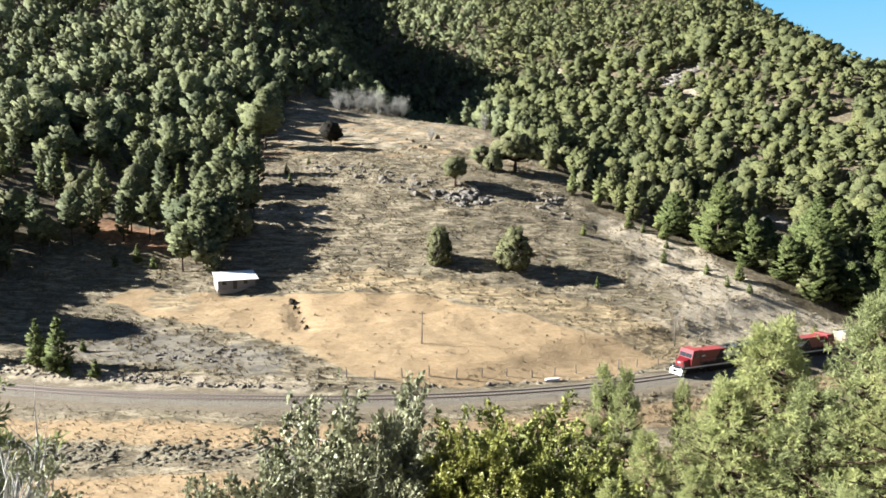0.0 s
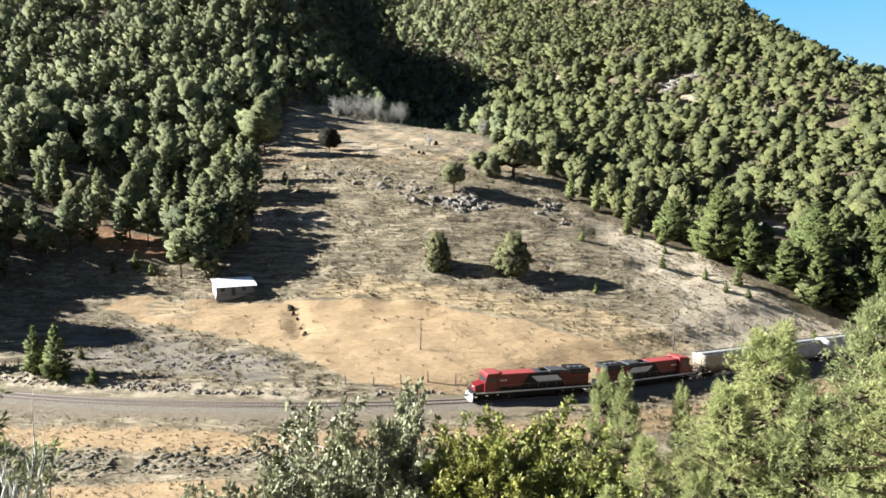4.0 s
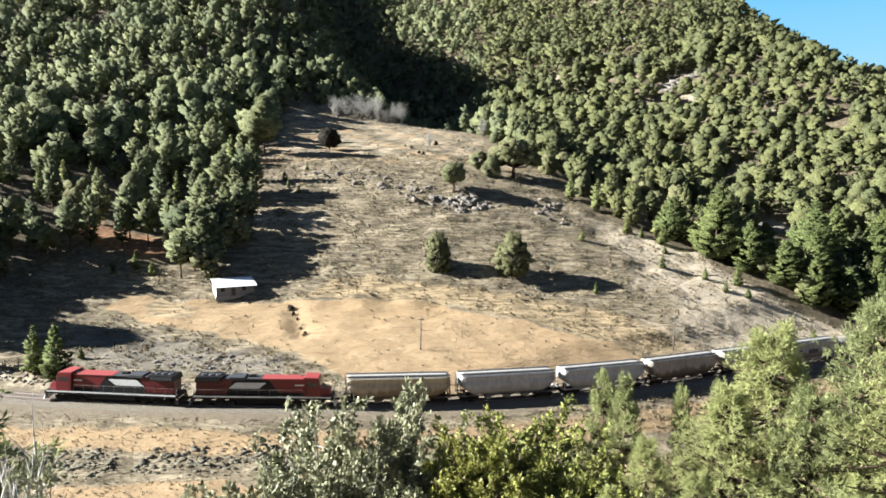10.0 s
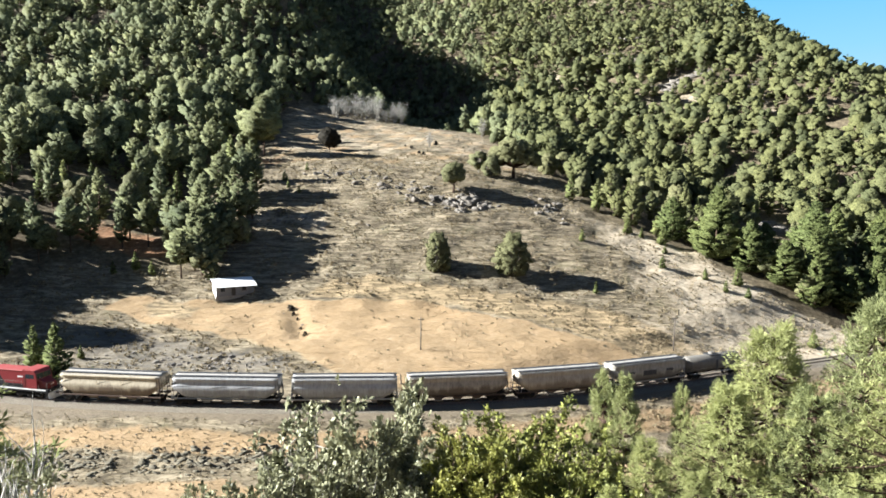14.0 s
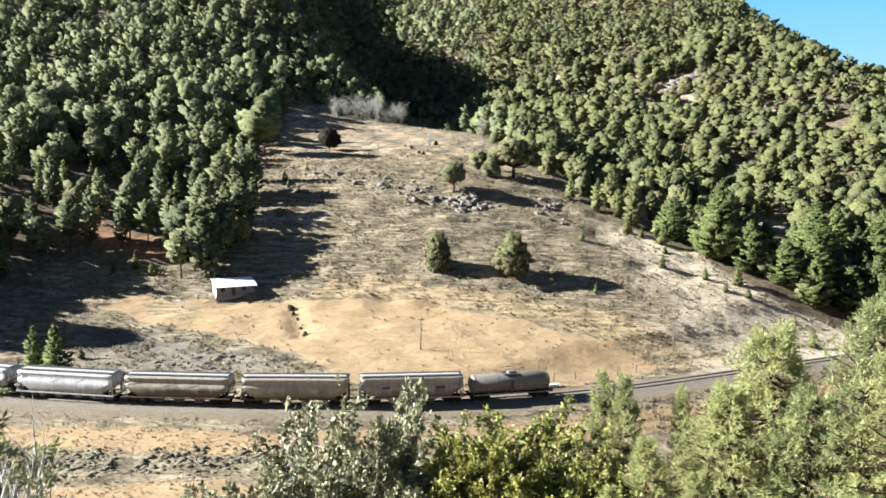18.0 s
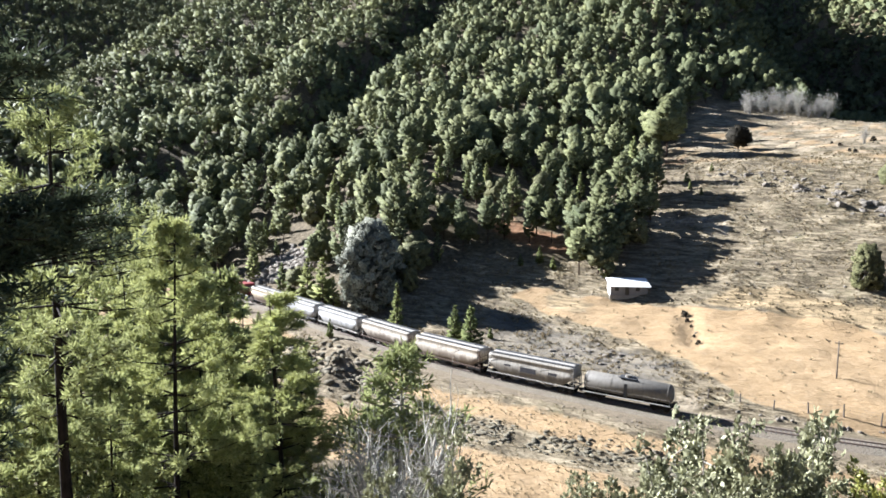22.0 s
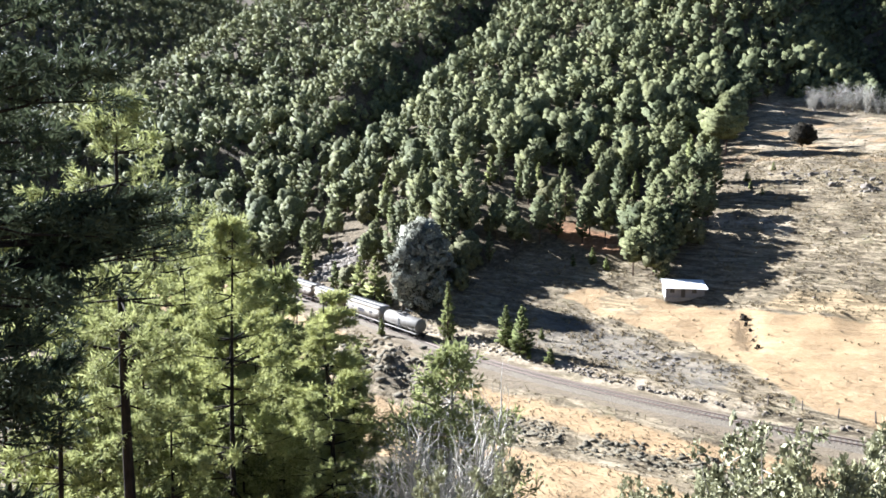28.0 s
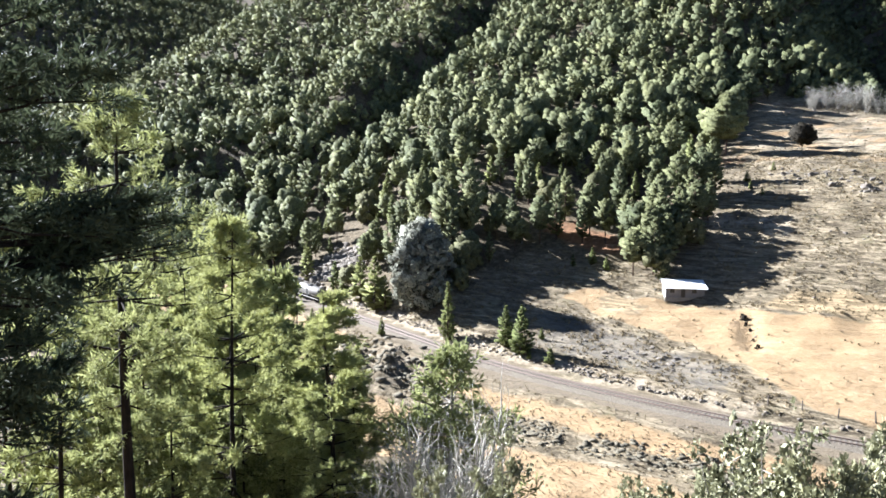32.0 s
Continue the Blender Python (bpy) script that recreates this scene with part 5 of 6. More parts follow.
# ------------------------------------------------------------------ train
M_RED = plain("faded_red_paint", (0.135, 0.006, 0.009), 0.4, 0, 0.35, 0.7, 0.5, (0.08, 0.015, 0.014))
M_RED_ROOF = plain("sun_bleached_red_roof", (0.27, 0.045, 0.042), 0.6, 0, 0.3, 0.6, 0.4, (0.25, 0.07, 0.06))
M_DKRED = plain("dark_red_paint", (0.085, 0.007, 0.008), 0.4, 0, 0.4, 0.7, 0.4, (0.03, 0.01, 0.01))
M_CHAR = plain("charcoal_paint", (0.010, 0.010, 0.011), 0.5, 0, 0.25, 0.8, 0.2, (0.028, 0.024, 0.02))
M_GREYROOF = plain("dusty_grey_roof", (0.055, 0.057, 0.061), 0.6, 0.1, 0.35, 0.7, 0.3, (0.05, 0.045, 0.04))
M_PALE = plain("pale_grey_paint", (0.62, 0.62, 0.60), 0.5, 0, 0.35, 0.8, 0.4, (0.25, 0.20, 0.16))
M_STEEL = plain("running_gear_steel", (0.010, 0.009, 0.008), 0.8, 0.1, 0.3, 3, 0.2, (0.025, 0.02, 0.015))
M_WHEEL = plain("wheel_steel", (0.03, 0.025, 0.021), 0.6, 0.4, 0.4, 4)
M_YEL = plain("pale_handrail", (0.17, 0.15, 0.13), 0.5, 0, 0.2, 3)
M_LAMP = plain("headlight_glass", (0.8, 0.8, 0.75), 0.1, 0, 0.05, 3, 0.6)


def wheelset(bog, x):
    w = part("wheelset", rod((x, -0.8, 0.48), (x, 0.8, 0.48), 0.08, n=8), M_STEEL, bog)
    for y in (-0.79, 0.79):
        s_ = 1 if y > 0 else -1
        b_ = rod((x, y - 0.065, 0.48), (x, y + 0.065, 0.48), 0.475, n=20)
        rod((x, y - s_ * 0.09, 0.48), (x, y - s_ * 0.06, 0.48), 0.51, n=20, bm=b_)
        part("wheel", b_, M_WHEEL, w).parent = bog


def bogie(ob, cx, axles, span_):
    xs = [cx + span_ * (i / (axles - 1) - 0.5) for i in range(axles)]
    f = bmesh.new()
    for y in (-1.08, 1.08):
        box(xs[0] - 0.5, xs[-1] + 0.5, y - 0.08, y + 0.08, 0.46, 0.86, 0.03, f)
        for x in xs:
            box(x - 0.17, x + 0.17, y - 0.11, y + 0.11, 0.32, 0.66, 0.04, f)
        for x0, x1 in zip(xs, xs[1:]):
            rod(((x0 + x1) / 2, y, 0.4), ((x0 + x1) / 2, y, 0.9), 0.14, n=10, bm=f)
    box(cx - 0.3, cx + 0.3, -1.1, 1.1, 0.55, 0.98, 0.04, f)
    bog = part("bogie", f, M_STEEL, ob, "cast steel bogie frame")
    for x in xs:
        wheelset(bog, x)


def coupler(ob, x, s_):
    b_ = box(min(x, x + s_ * 0.75), max(x, x + s_ * 0.75), -0.1, 0.1, 0.78, 1.0, 0.02)
    box(min(x + s_ * 0.5, x + s_ * 0.85), max(x + s_ * 0.5, x + s_ * 0.85), -0.17, 0.17, 0.72, 1.06, 0.04, b_)
    part("coupler", b_, M_STEEL, ob)


def prism(poly, y0, y1):
    """A side outline of (x, z) points carried across from y0 to y1."""
    return loft([[(x, y0, z) for x, z in poly], [(x, y1, z) for x, z in poly]])


def locomotive(label):
    """Front towards +x, on rails at z = 0; 21.9 m over couplers."""
    e_ = new("locomotive")
    tagged(e_, label, "locomotive", "locomotives of the train")
    X0, X1 = -10.2, 10.2
    part("underframe", box(X0, X1, -1.5, 1.5, 1.12, 1.58, 0.04), M_CHAR, e_)
    for y in (-1.512, 1.512):
        part("sill_stripe", box(X0 + 0.3, X1 - 0.3, y - 0.012, y + 0.012, 1.40, 1.60), M_PALE, e_, "pale stripe along the running board")
    part("fuel_tank", loft([[(x, y, z) for y, z in ((-1.35, 1.12), (-1.4, 0.75), (-1.15, 0.38), (1.15, 0.38), (1.4, 0.75), (1.35, 1.12))] for x in (-3.7, 3.7)]), M_STEEL, e_)
    for cx in (-6.5, 6.5):
        bogie(e_, cx, 3, 3.7)
    for s_ in (-1, 1):
        coupler(e_, s_ * 10.15, s_)
        part("plough", loft([[(s_ * 10.2, y, 1.1) for y in (-1.4, 1.4)] + [(s_ * 10.35, y, 0.22) for y in (1.45, -1.45)],
                             [(s_ * 10.3, y, 1.1) for y in (-1.4, 1.4)] + [(s_ * 10.62, y, 0.2) for y in (1.3, -1.3)]]), M_PALE if s_ > 0 else M_CHAR, e_, "pilot plate")
        for y in (-1.28, 1.28):
            for k in range(4):
                part("step", box(s_ * 10.05 - 0.25, s_ * 10.05 + 0.25, y - 0.22, y + 0.22, 0.38 + 0.33 * k, 0.42 + 0.33 * k), M_STEEL, e_)
    # long hood in its paint fields
    hw = 1.0
    part("rear_hood", prism([(-9.6, 1.58), (-5.4, 1.58), (-4.2, 3.95), (-9.6, 3.95)], -hw, hw), M_DKRED, e_, "dark red rear hood")
    part("middle_hood", prism([(-5.4, 1.58), (2.6, 1.58), (0.8, 3.95), (-4.2, 3.95)], -hw - 0.004, hw + 0.004), M_CHAR, e_, "charcoal middle hood")
    part("front_hood", prism([(2.6, 1.58), (6.0, 1.58), (6.0, 3.95), (0.8, 3.95)], -hw - 0.008, hw + 0.008), M_RED, e_, "red hood behind the cab")
    for y in (-1.03, 1.03):
        part("side_panel", prism([(-4.9, 2.60), (-0.6, 2.60), (0.5, 3.5), (-3.9, 3.5)][::-1], y - 0.015, y + 0.015), M_PALE, e_, "pale slanted emblem panel")
        for k in range(6):
            x = -9.3 + k * 0.66
            part("hood_door", box(x, x + 0.58, y - 0.012, y + 0.012, 1.75, 3.0, 0.01), M_DKRED, e_)
        part("dark_band", prism([(-5.2, 1.6), (5.9, 1.6), (5.9, 2.05), (-5.0, 2.05)][::-1], y - 0.012, y + 0.012), M_CHAR, e_, "charcoal band above the running board")
        part("red_stripe", box(4.6, 5.9, y - 0.012, y + 0.012, 3.05, 3.25), M_PALE, e_, "pale number panel")
    part("radiator", prism([(-9.7, 3.6), (-6.2, 3.6), (-5.8, 4.35), (-9.5, 4.35)], -1.42, 1.42), M_CHAR, e_, "overhanging radiator box")
    for y in (-1.43, 1.43):
        gr = bmesh.new()
        for k in range(8):
            box(-9.3 + 0.4 * k, -9.02 + 0.4 * k, y - 0.015, y + 0.015, 3.72, 4.2, 0, gr)
        part("radiator_grille", gr, M_GREYROOF, e_)
    part("hood_roof", box(-5.8, -0.2, -1.06, 1.06, 3.95, 4.12, 0.05), M_GREYROOF, e_, "dusty grey hood roof")
    part("front_roof", box(-0.2, 6.0, -1.1, 1.1, 3.95, 4.14, 0.05), M_RED_ROOF, e_, "sun-bleached red hood roof")
    for x in (-8.7, -7.6, -6.6):
        part("fan", rod((x, 0, 4.35), (x, 0, 4.47), 0.46, 0.42, 18), M_GREYROOF, e_)
    part("exhaust_stack", box(-2.2, -1.2, -0.35, 0.35, 4.12, 4.42, 0.05), M_STEEL, e_)
    part("dynamic_brake", box(-4.9, -2.6, -1.16, 1.16, 3.85, 4.3, 0.06), M_GREYROOF, e_, "grey equipment blister")
    # cab and nose
    cab = part("cab", prism([(6.0, 1.58), (8.4, 1.58), (8.4, 2.95), (8.15, 3.95), (7.95, 4.25), (6.0, 4.3)], -1.5, 1.5), M_RED, e_, "red cab")
    part("cab_roof", prism([(5.85, 4.27), (8.1, 4.22), (8.0, 4.36), (6.0, 4.44)], -1.42, 1.42), M_RED_ROOF, e_, "sun-bleached red cab roof")
    part("nose", loft([[(8.4, -1.15, 1.58), (8.4, 1.15, 1.58), (8.4, 1.15, 2.95), (8.4, -1.15, 2.95)],
                       [(9.75, -0.95, 1.58), (9.75, 0.95, 1.58), (9.72, 0.8, 2.45), (9.72, -0.8, 2.45)]]), M_RED, e_, "sloped red nose")
    for y in (-1.515, 1.515):
        part("side_window", box(6.5, 7.25, y - 0.012, y + 0.012, 3.1, 3.75), M_GLASS, cab)
        part("side_window", box(7.35, 7.95, y - 0.012, y + 0.012, 3.1, 3.7), M_GLASS, cab)
        part("cab_door", box(6.1, 6.45, y - 0.012, y + 0.012, 1.7, 3.6), M_DKRED, cab)
    ws = bmesh.new()
    for y0, y1 in ((-1.3, -0.72), (-0.66, -0.04), (0.04, 0.66), (0.72, 1.3)):
        own = box(-0.015, 0.015, y0, y1, -0.36, 0.36)
        own.transform(Matrix.Translation((8.30, 0, 3.42)) @ Matrix.Rotation(-0.245, 4, "Y"))
        join(ws, own)
    part("windscreen", ws, M_GLASS, cab)
    for y in (-0.16, 0.16):
        part("headlight", rod((9.72, y, 2.2), (9.79, y, 2.2), 0.11, n=14), M_LAMP, e_)
        part("ditch_light", rod((10.2, y * 6, 1.35), (10.27, y * 6, 1.35), 0.1, n=14), M_LAMP, e_)
    part("horn", rod((5.2, 0.4, 4.2), (5.9, 0.4, 4.25), 0.05, 0.1, 8), M_GREYROOF, e_)
    for y in (-1.47, 1.47):
        hr = bmesh.new()
        for k in range(11):
            x = -9.9 + 1.56 * k
            rod((x, y, 1.58), (x, y, 2.55), 0.02, n=5, bm=hr)
        rod((-9.9, y, 2.55), (5.7, y, 2.55), 0.02, n=5, bm=hr)
        part("handrail", hr, M_YEL, e_)
    for s_ in (-1, 1):
        for y in (-1.45, 0.5):
            er = bmesh.new()
            for k in (0, 0.95):
                rod((s_ * 10.12, y + k, 1.5), (s_ * 10.12, y + k, 2.6), 0.028, n=6, bm=er)
            rod((s_ * 10.12, y, 2.6), (s_ * 10.12, y + 0.95, 2.6), 0.028, n=6, bm=er)
            part("end_rail", er, M_YEL, e_)
    return e_


def weathered(name, base, rust, amount, low_rust=0.0):
    """Old paint: rust streaks from the top, blotches, the rust tone thickening towards the bottom."""
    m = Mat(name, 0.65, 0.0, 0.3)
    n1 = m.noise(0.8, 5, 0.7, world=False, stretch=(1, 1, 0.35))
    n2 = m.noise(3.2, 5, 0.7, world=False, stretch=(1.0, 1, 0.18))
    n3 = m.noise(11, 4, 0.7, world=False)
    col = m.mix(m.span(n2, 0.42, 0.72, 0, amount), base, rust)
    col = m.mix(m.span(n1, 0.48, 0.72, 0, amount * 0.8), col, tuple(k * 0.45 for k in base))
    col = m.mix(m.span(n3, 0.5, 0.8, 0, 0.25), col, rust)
    if low_rust:
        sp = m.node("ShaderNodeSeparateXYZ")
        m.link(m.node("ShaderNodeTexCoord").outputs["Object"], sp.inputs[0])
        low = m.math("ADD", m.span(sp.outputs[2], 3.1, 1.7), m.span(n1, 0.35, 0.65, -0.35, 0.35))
        col = m.mix(m.math("MULTIPLY", m.span(low, 0.3, 0.8), low_rust), col, rust)
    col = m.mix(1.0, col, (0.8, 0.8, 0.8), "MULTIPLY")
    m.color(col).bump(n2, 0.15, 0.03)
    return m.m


RUST = (0.15, 0.098, 0.066)
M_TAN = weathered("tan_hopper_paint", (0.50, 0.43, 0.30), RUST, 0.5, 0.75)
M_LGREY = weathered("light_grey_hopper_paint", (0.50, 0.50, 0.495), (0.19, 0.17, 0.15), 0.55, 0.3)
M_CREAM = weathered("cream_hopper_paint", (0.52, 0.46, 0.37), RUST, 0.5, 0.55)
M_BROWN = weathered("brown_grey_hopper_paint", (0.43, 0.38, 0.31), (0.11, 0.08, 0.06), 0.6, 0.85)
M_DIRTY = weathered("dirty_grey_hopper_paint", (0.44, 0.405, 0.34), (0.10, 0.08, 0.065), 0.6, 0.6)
M_RUSTY = weathered("rusty_end_steel", (0.11, 0.07, 0.05), (0.04, 0.028, 0.02), 0.6)
M_HATCH = weathered("pale_hatch_paint", (0.44, 0.42, 0.38), (0.24, 0.19, 0.15), 0.45)
M_TANK = weathered("dull_tank_paint", (0.215, 0.20, 0.172), (0.085, 0.072, 0.06), 0.55)
M_GRAF = weathered("faded_dark_lettering", (0.05, 0.05, 0.06), (0.16, 0.14, 0.12), 0.5)


def hopper(label, mat, end_mat, lettering=False, bays=3):
    """A round-sided covered grain hopper, 17 m over couplers."""
    e_ = new("hopper_wagon")
    tagged(e_, label, "freight wagon", "hopper wagons of the train")
    half = 7.85
    side = [(0.95, 4.26), (1.36, 4.14), (1.50, 4.0), (1.44, 3.82), (1.32, 3.5), (1.36, 3.25), (1.50, 2.95), (1.57, 2.65), (1.56, 2.3), (1.46, 1.75), (1.30, 1.22)]
    ring = [(y, z) for y, z in side] + [(-y, z) for y, z in side[::-1]]
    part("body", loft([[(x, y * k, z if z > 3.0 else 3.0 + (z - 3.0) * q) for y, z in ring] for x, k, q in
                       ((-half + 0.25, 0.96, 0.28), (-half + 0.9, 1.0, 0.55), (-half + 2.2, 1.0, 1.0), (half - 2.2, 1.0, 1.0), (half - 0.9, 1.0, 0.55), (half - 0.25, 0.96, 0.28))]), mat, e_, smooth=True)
    for y in (-1.5, 1.5):
        part("side_sill", box(-half, half, y - 0.06, y + 0.06, 1.06, 1.24, 0.02), end_mat, e_)
        part("top_chord", box(-half + 0.2, half - 0.2, y * 0.86 - 0.07, y * 0.86 + 0.07, 4.05, 4.2, 0.02), M_HATCH, e_)
    part("centre_sill", box(-half - 0.1, half + 0.1, -0.25, 0.25, 0.85, 1.1, 0.02), M_STEEL, e_)
    part("trough_hatch", box(-half + 0.6, half - 0.6, -0.42, 0.42, 4.24, 4.36, 0.04), M_HATCH, e_, "long pale loading hatch")
    for y in (-0.86, 0.86):
        wk = box(-half + 0.1, half - 0.1, y - 0.27, y + 0.27, 4.34, 4.38)
        for k in range(9):
            box(-half + 0.5 + k * 1.7, -half + 0.56 + k * 1.7, y - 0.2, y + 0.2, 4.18, 4.34, 0, wk)
        part("roof_walk", wk, M_GREYROOF, e_, "grey roof walkway")
    for k in range(bays):
        cx = (k - (bays - 1) / 2) * 3.0
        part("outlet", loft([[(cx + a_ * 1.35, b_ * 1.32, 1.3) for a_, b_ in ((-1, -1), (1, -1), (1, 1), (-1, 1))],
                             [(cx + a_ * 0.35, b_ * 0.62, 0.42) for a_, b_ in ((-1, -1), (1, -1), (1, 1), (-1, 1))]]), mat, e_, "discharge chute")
        part("gate", box(cx - 0.5, cx + 0.5, -0.8, 0.8, 0.33, 0.42, 0.01), M_HATCH, e_)
    for s_ in (-1, 1):
        xe = s_ * (half - 0.08)
        en = bmesh.new()
        box(min(xe, xe - s_ * 0.12), max(xe, xe - s_ * 0.12), -1.5, 1.5, 1.0, 1.25, 0.02, en)
        for y in (-1.45, -0.75, 0.75, 1.45):
            rod((xe, y, 1.2), (xe - s_ * 0.25, y * 0.9, 4.1), 0.05, n=6, bm=en)
        rod((xe - s_ * 0.1, -1.4, 3.0), (xe - s_ * 0.1, 1.4, 3.0), 0.045, n=6, bm=en)
        part("end_frame", en, end_mat, e_, "rusty end frame")
        part("end_slope", loft([[(s_ * (half - 0.3), y, 2.95) for y in (-1.35, 1.35)] + [(s_ * (half - 0.3), y, 3.02) for y in (1.35, -1.35)],
                                [(s_ * (half - 2.3), y, 1.28) for y in (-1.35, 1.35)] + [(s_ * (half - 2.3), y, 1.36) for y in (1.35, -1.35)]]), end_mat, e_)
        part("brake_cylinder", rod((s_ * (half - 0.9), -0.3, 1.5), (s_ * (half - 0.9), 0.5, 1.5), 0.2, n=12), M_STEEL, e_)
        for y in (-1.53, 1.53):
            ld = bmesh.new()
            for k in range(9):
                rod((s_ * (half - 0.2), y, 1.3 + k * 0.33), (s_ * (half - 0.62), y, 1.3 + k * 0.33), 0.016, n=5, bm=ld)
            for x in (half - 0.2, half - 0.62):
                rod((s_ * x, y, 1.1), (s_ * x, y, 4.15), 0.02, n=5, bm=ld)
            part("ladder", ld, M_HATCH if s_ > 0 else end_mat, e_)
        coupler(e_, s_ * (half - 0.15), s_)
        bogie(e_, s_ * 6.1, 2, 1.78)
    for y in (-1, 1):
        for k in range(2):
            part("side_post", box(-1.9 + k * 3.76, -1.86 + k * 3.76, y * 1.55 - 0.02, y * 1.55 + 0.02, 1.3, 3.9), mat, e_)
    if lettering:
        for y in (-1.56, 1.56):
            for k, (a_, b_, c_, d_) in enumerate(((-1.2, 1.6, 2.1, 2.9), (-4.9, -3.4, 2.5, 2.9), (3.4, 4.6, 2.6, 2.9))):
                part("marking", box(a_, b_, y - 0.012, y + 0.012, c_, d_), M_GRAF, e_, "faded dark painted block")
    return e_


def tank_wagon():
    e_ = new("tank_wagon")
    tagged(e_, "dull grey tank wagon with a small dome, last of the train", "freight wagon")
    half, r, zc = 6.6, 1.42, 2.55
    rings = []
    for x, k in ((-half + 0.02, 0.30), (-half + 0.10, 0.62), (-half + 0.28, 0.86), (-half + 0.6, 1.0), (half - 0.6, 1.0), (half - 0.28, 0.86), (half - 0.10, 0.62), (half - 0.02, 0.30)):
        rings.append([(x, r * k * math.cos(i * math.pi / 14), zc + r * k * math.sin(i * math.pi / 14)) for i in range(28)])
    part("tank", loft(rings), M_TANK, e_, smooth=True)
    for x in (-half + 0.65, -2.2, 2.2, half - 0.65):
        bd = loft([[(x + d, (r + 0.02) * math.cos(i * math.pi / 14), zc + (r + 0.02) * math.sin(i * math.pi / 14)) for i in range(28)] for d in (-0.05, 0.05)])
        part("tank_band", bd, M_TANK, e_)
    part("dome", rod((0, 0, zc + r - 0.1), (0, 0, zc + r + 0.38), 0.52, 0.48, 20), M_TANK, e_)
    pl = box(-1.3, 1.3, -0.9, 0.9, zc + r - 0.02, zc + r + 0.03)
    for x in (-1.3, 1.3):
        for y in (-0.9, 0.9):
            rod((x, y, zc + r), (x, y, zc + r + 0.75), 0.025, n=5, bm=pl)
    for y in (-0.9, 0.9):
        rod((-1.3, y, zc + r + 0.75), (1.3, y, zc + r + 0.75), 0.025, n=5, bm=pl)
    part("dome_platform", pl, M_GREYROOF, e_)
    part("centre_sill", box(-half - 0.3, half + 0.3, -0.3, 0.3, 0.85, 1.15, 0.02), M_STEEL, e_)
    for y in (-1.45, 1.45):
        wk = box(-half + 0.2, half - 0.2, y - 0.18, y + 0.18, 1.12, 1.17)
        for k in range(8):
            x = -half + 0.3 + k * 1.8
            rod((x, y, 1.17), (x, y, 1.95), 0.02, n=5, bm=wk)
        rod((-half + 0.3, y, 1.95), (half - 0.3, y, 1.95), 0.022, n=5, bm=wk)
        part("side_walk", wk, M_HATCH, e_, "pale side walkway and rail")
        part("ladder", box(-0.25, 0.25, y - 0.02, y + 0.02, 1.2, 3.3), M_GREYROOF, e_)
    for s_ in (-1, 1):
        part("saddle", box(s_ * 4.6 - 0.3, s_ * 4.6 + 0.3, -1.1, 1.1, 1.1, 1.5, 0.03), M_STEEL, e_)
        part("end_platform", box(s_ * half - 0.25, s_ * half + 0.25, -1.4, 1.4, 1.0, 1.15, 0.02), M_STEEL, e_)
        er = bmesh.new()
        for y in (-1.4, -0.5, 0.5, 1.4):
            rod((s_ * half, y, 1.1), (s_ * half, y, 2.1), 0.025, n=5, bm=er)
        rod((s_ * half, -1.4, 2.1), (s_ * half, 1.4, 2.1), 0.025, n=5, bm=er)
        part("end_rail", er, M_GREYROOF, e_)
        coupler(e_, s_ * (half + 0.0), s_)
        bogie(e_, s_ * 4.9, 2, 1.78)
    return e_


lead = locomotive("red and charcoal diesel locomotive leading the train")
trail = locomotive("red and charcoal diesel locomotive coupled second, facing backwards")
wagons = [
    hopper("tan covered hopper wagon streaked with rust", M_TAN, M_RUSTY),
    hopper("light grey covered hopper wagon with dusty sides", M_LGREY, M_GREYROOF),
    hopper("pale grey covered hopper wagon with whitish end", M_LGREY, M_HATCH, bays=4),
    hopper("brown-grey covered hopper wagon, heavily weathered", M_BROWN, M_RUSTY),
    hopper("cream covered hopper wagon with rusty streaks", M_CREAM, M_RUSTY, bays=4),
    hopper("dirty tan-grey covered hopper wagon with dark markings", M_DIRTY, M_HATCH, True),
]
tank = tank_wagon()
TRAIN = [(lead, 11.0, 6.5, False), (trail, 33.15, 6.5, True)]
TRAIN += [(w, 44.3 + 17.0 * (i + 0.5), 6.1, False) for i, w in enumerate(wagons)]
TRAIN += [(tank, 44.3 + 17.0 * 6 + 7.0, 4.9, False)]


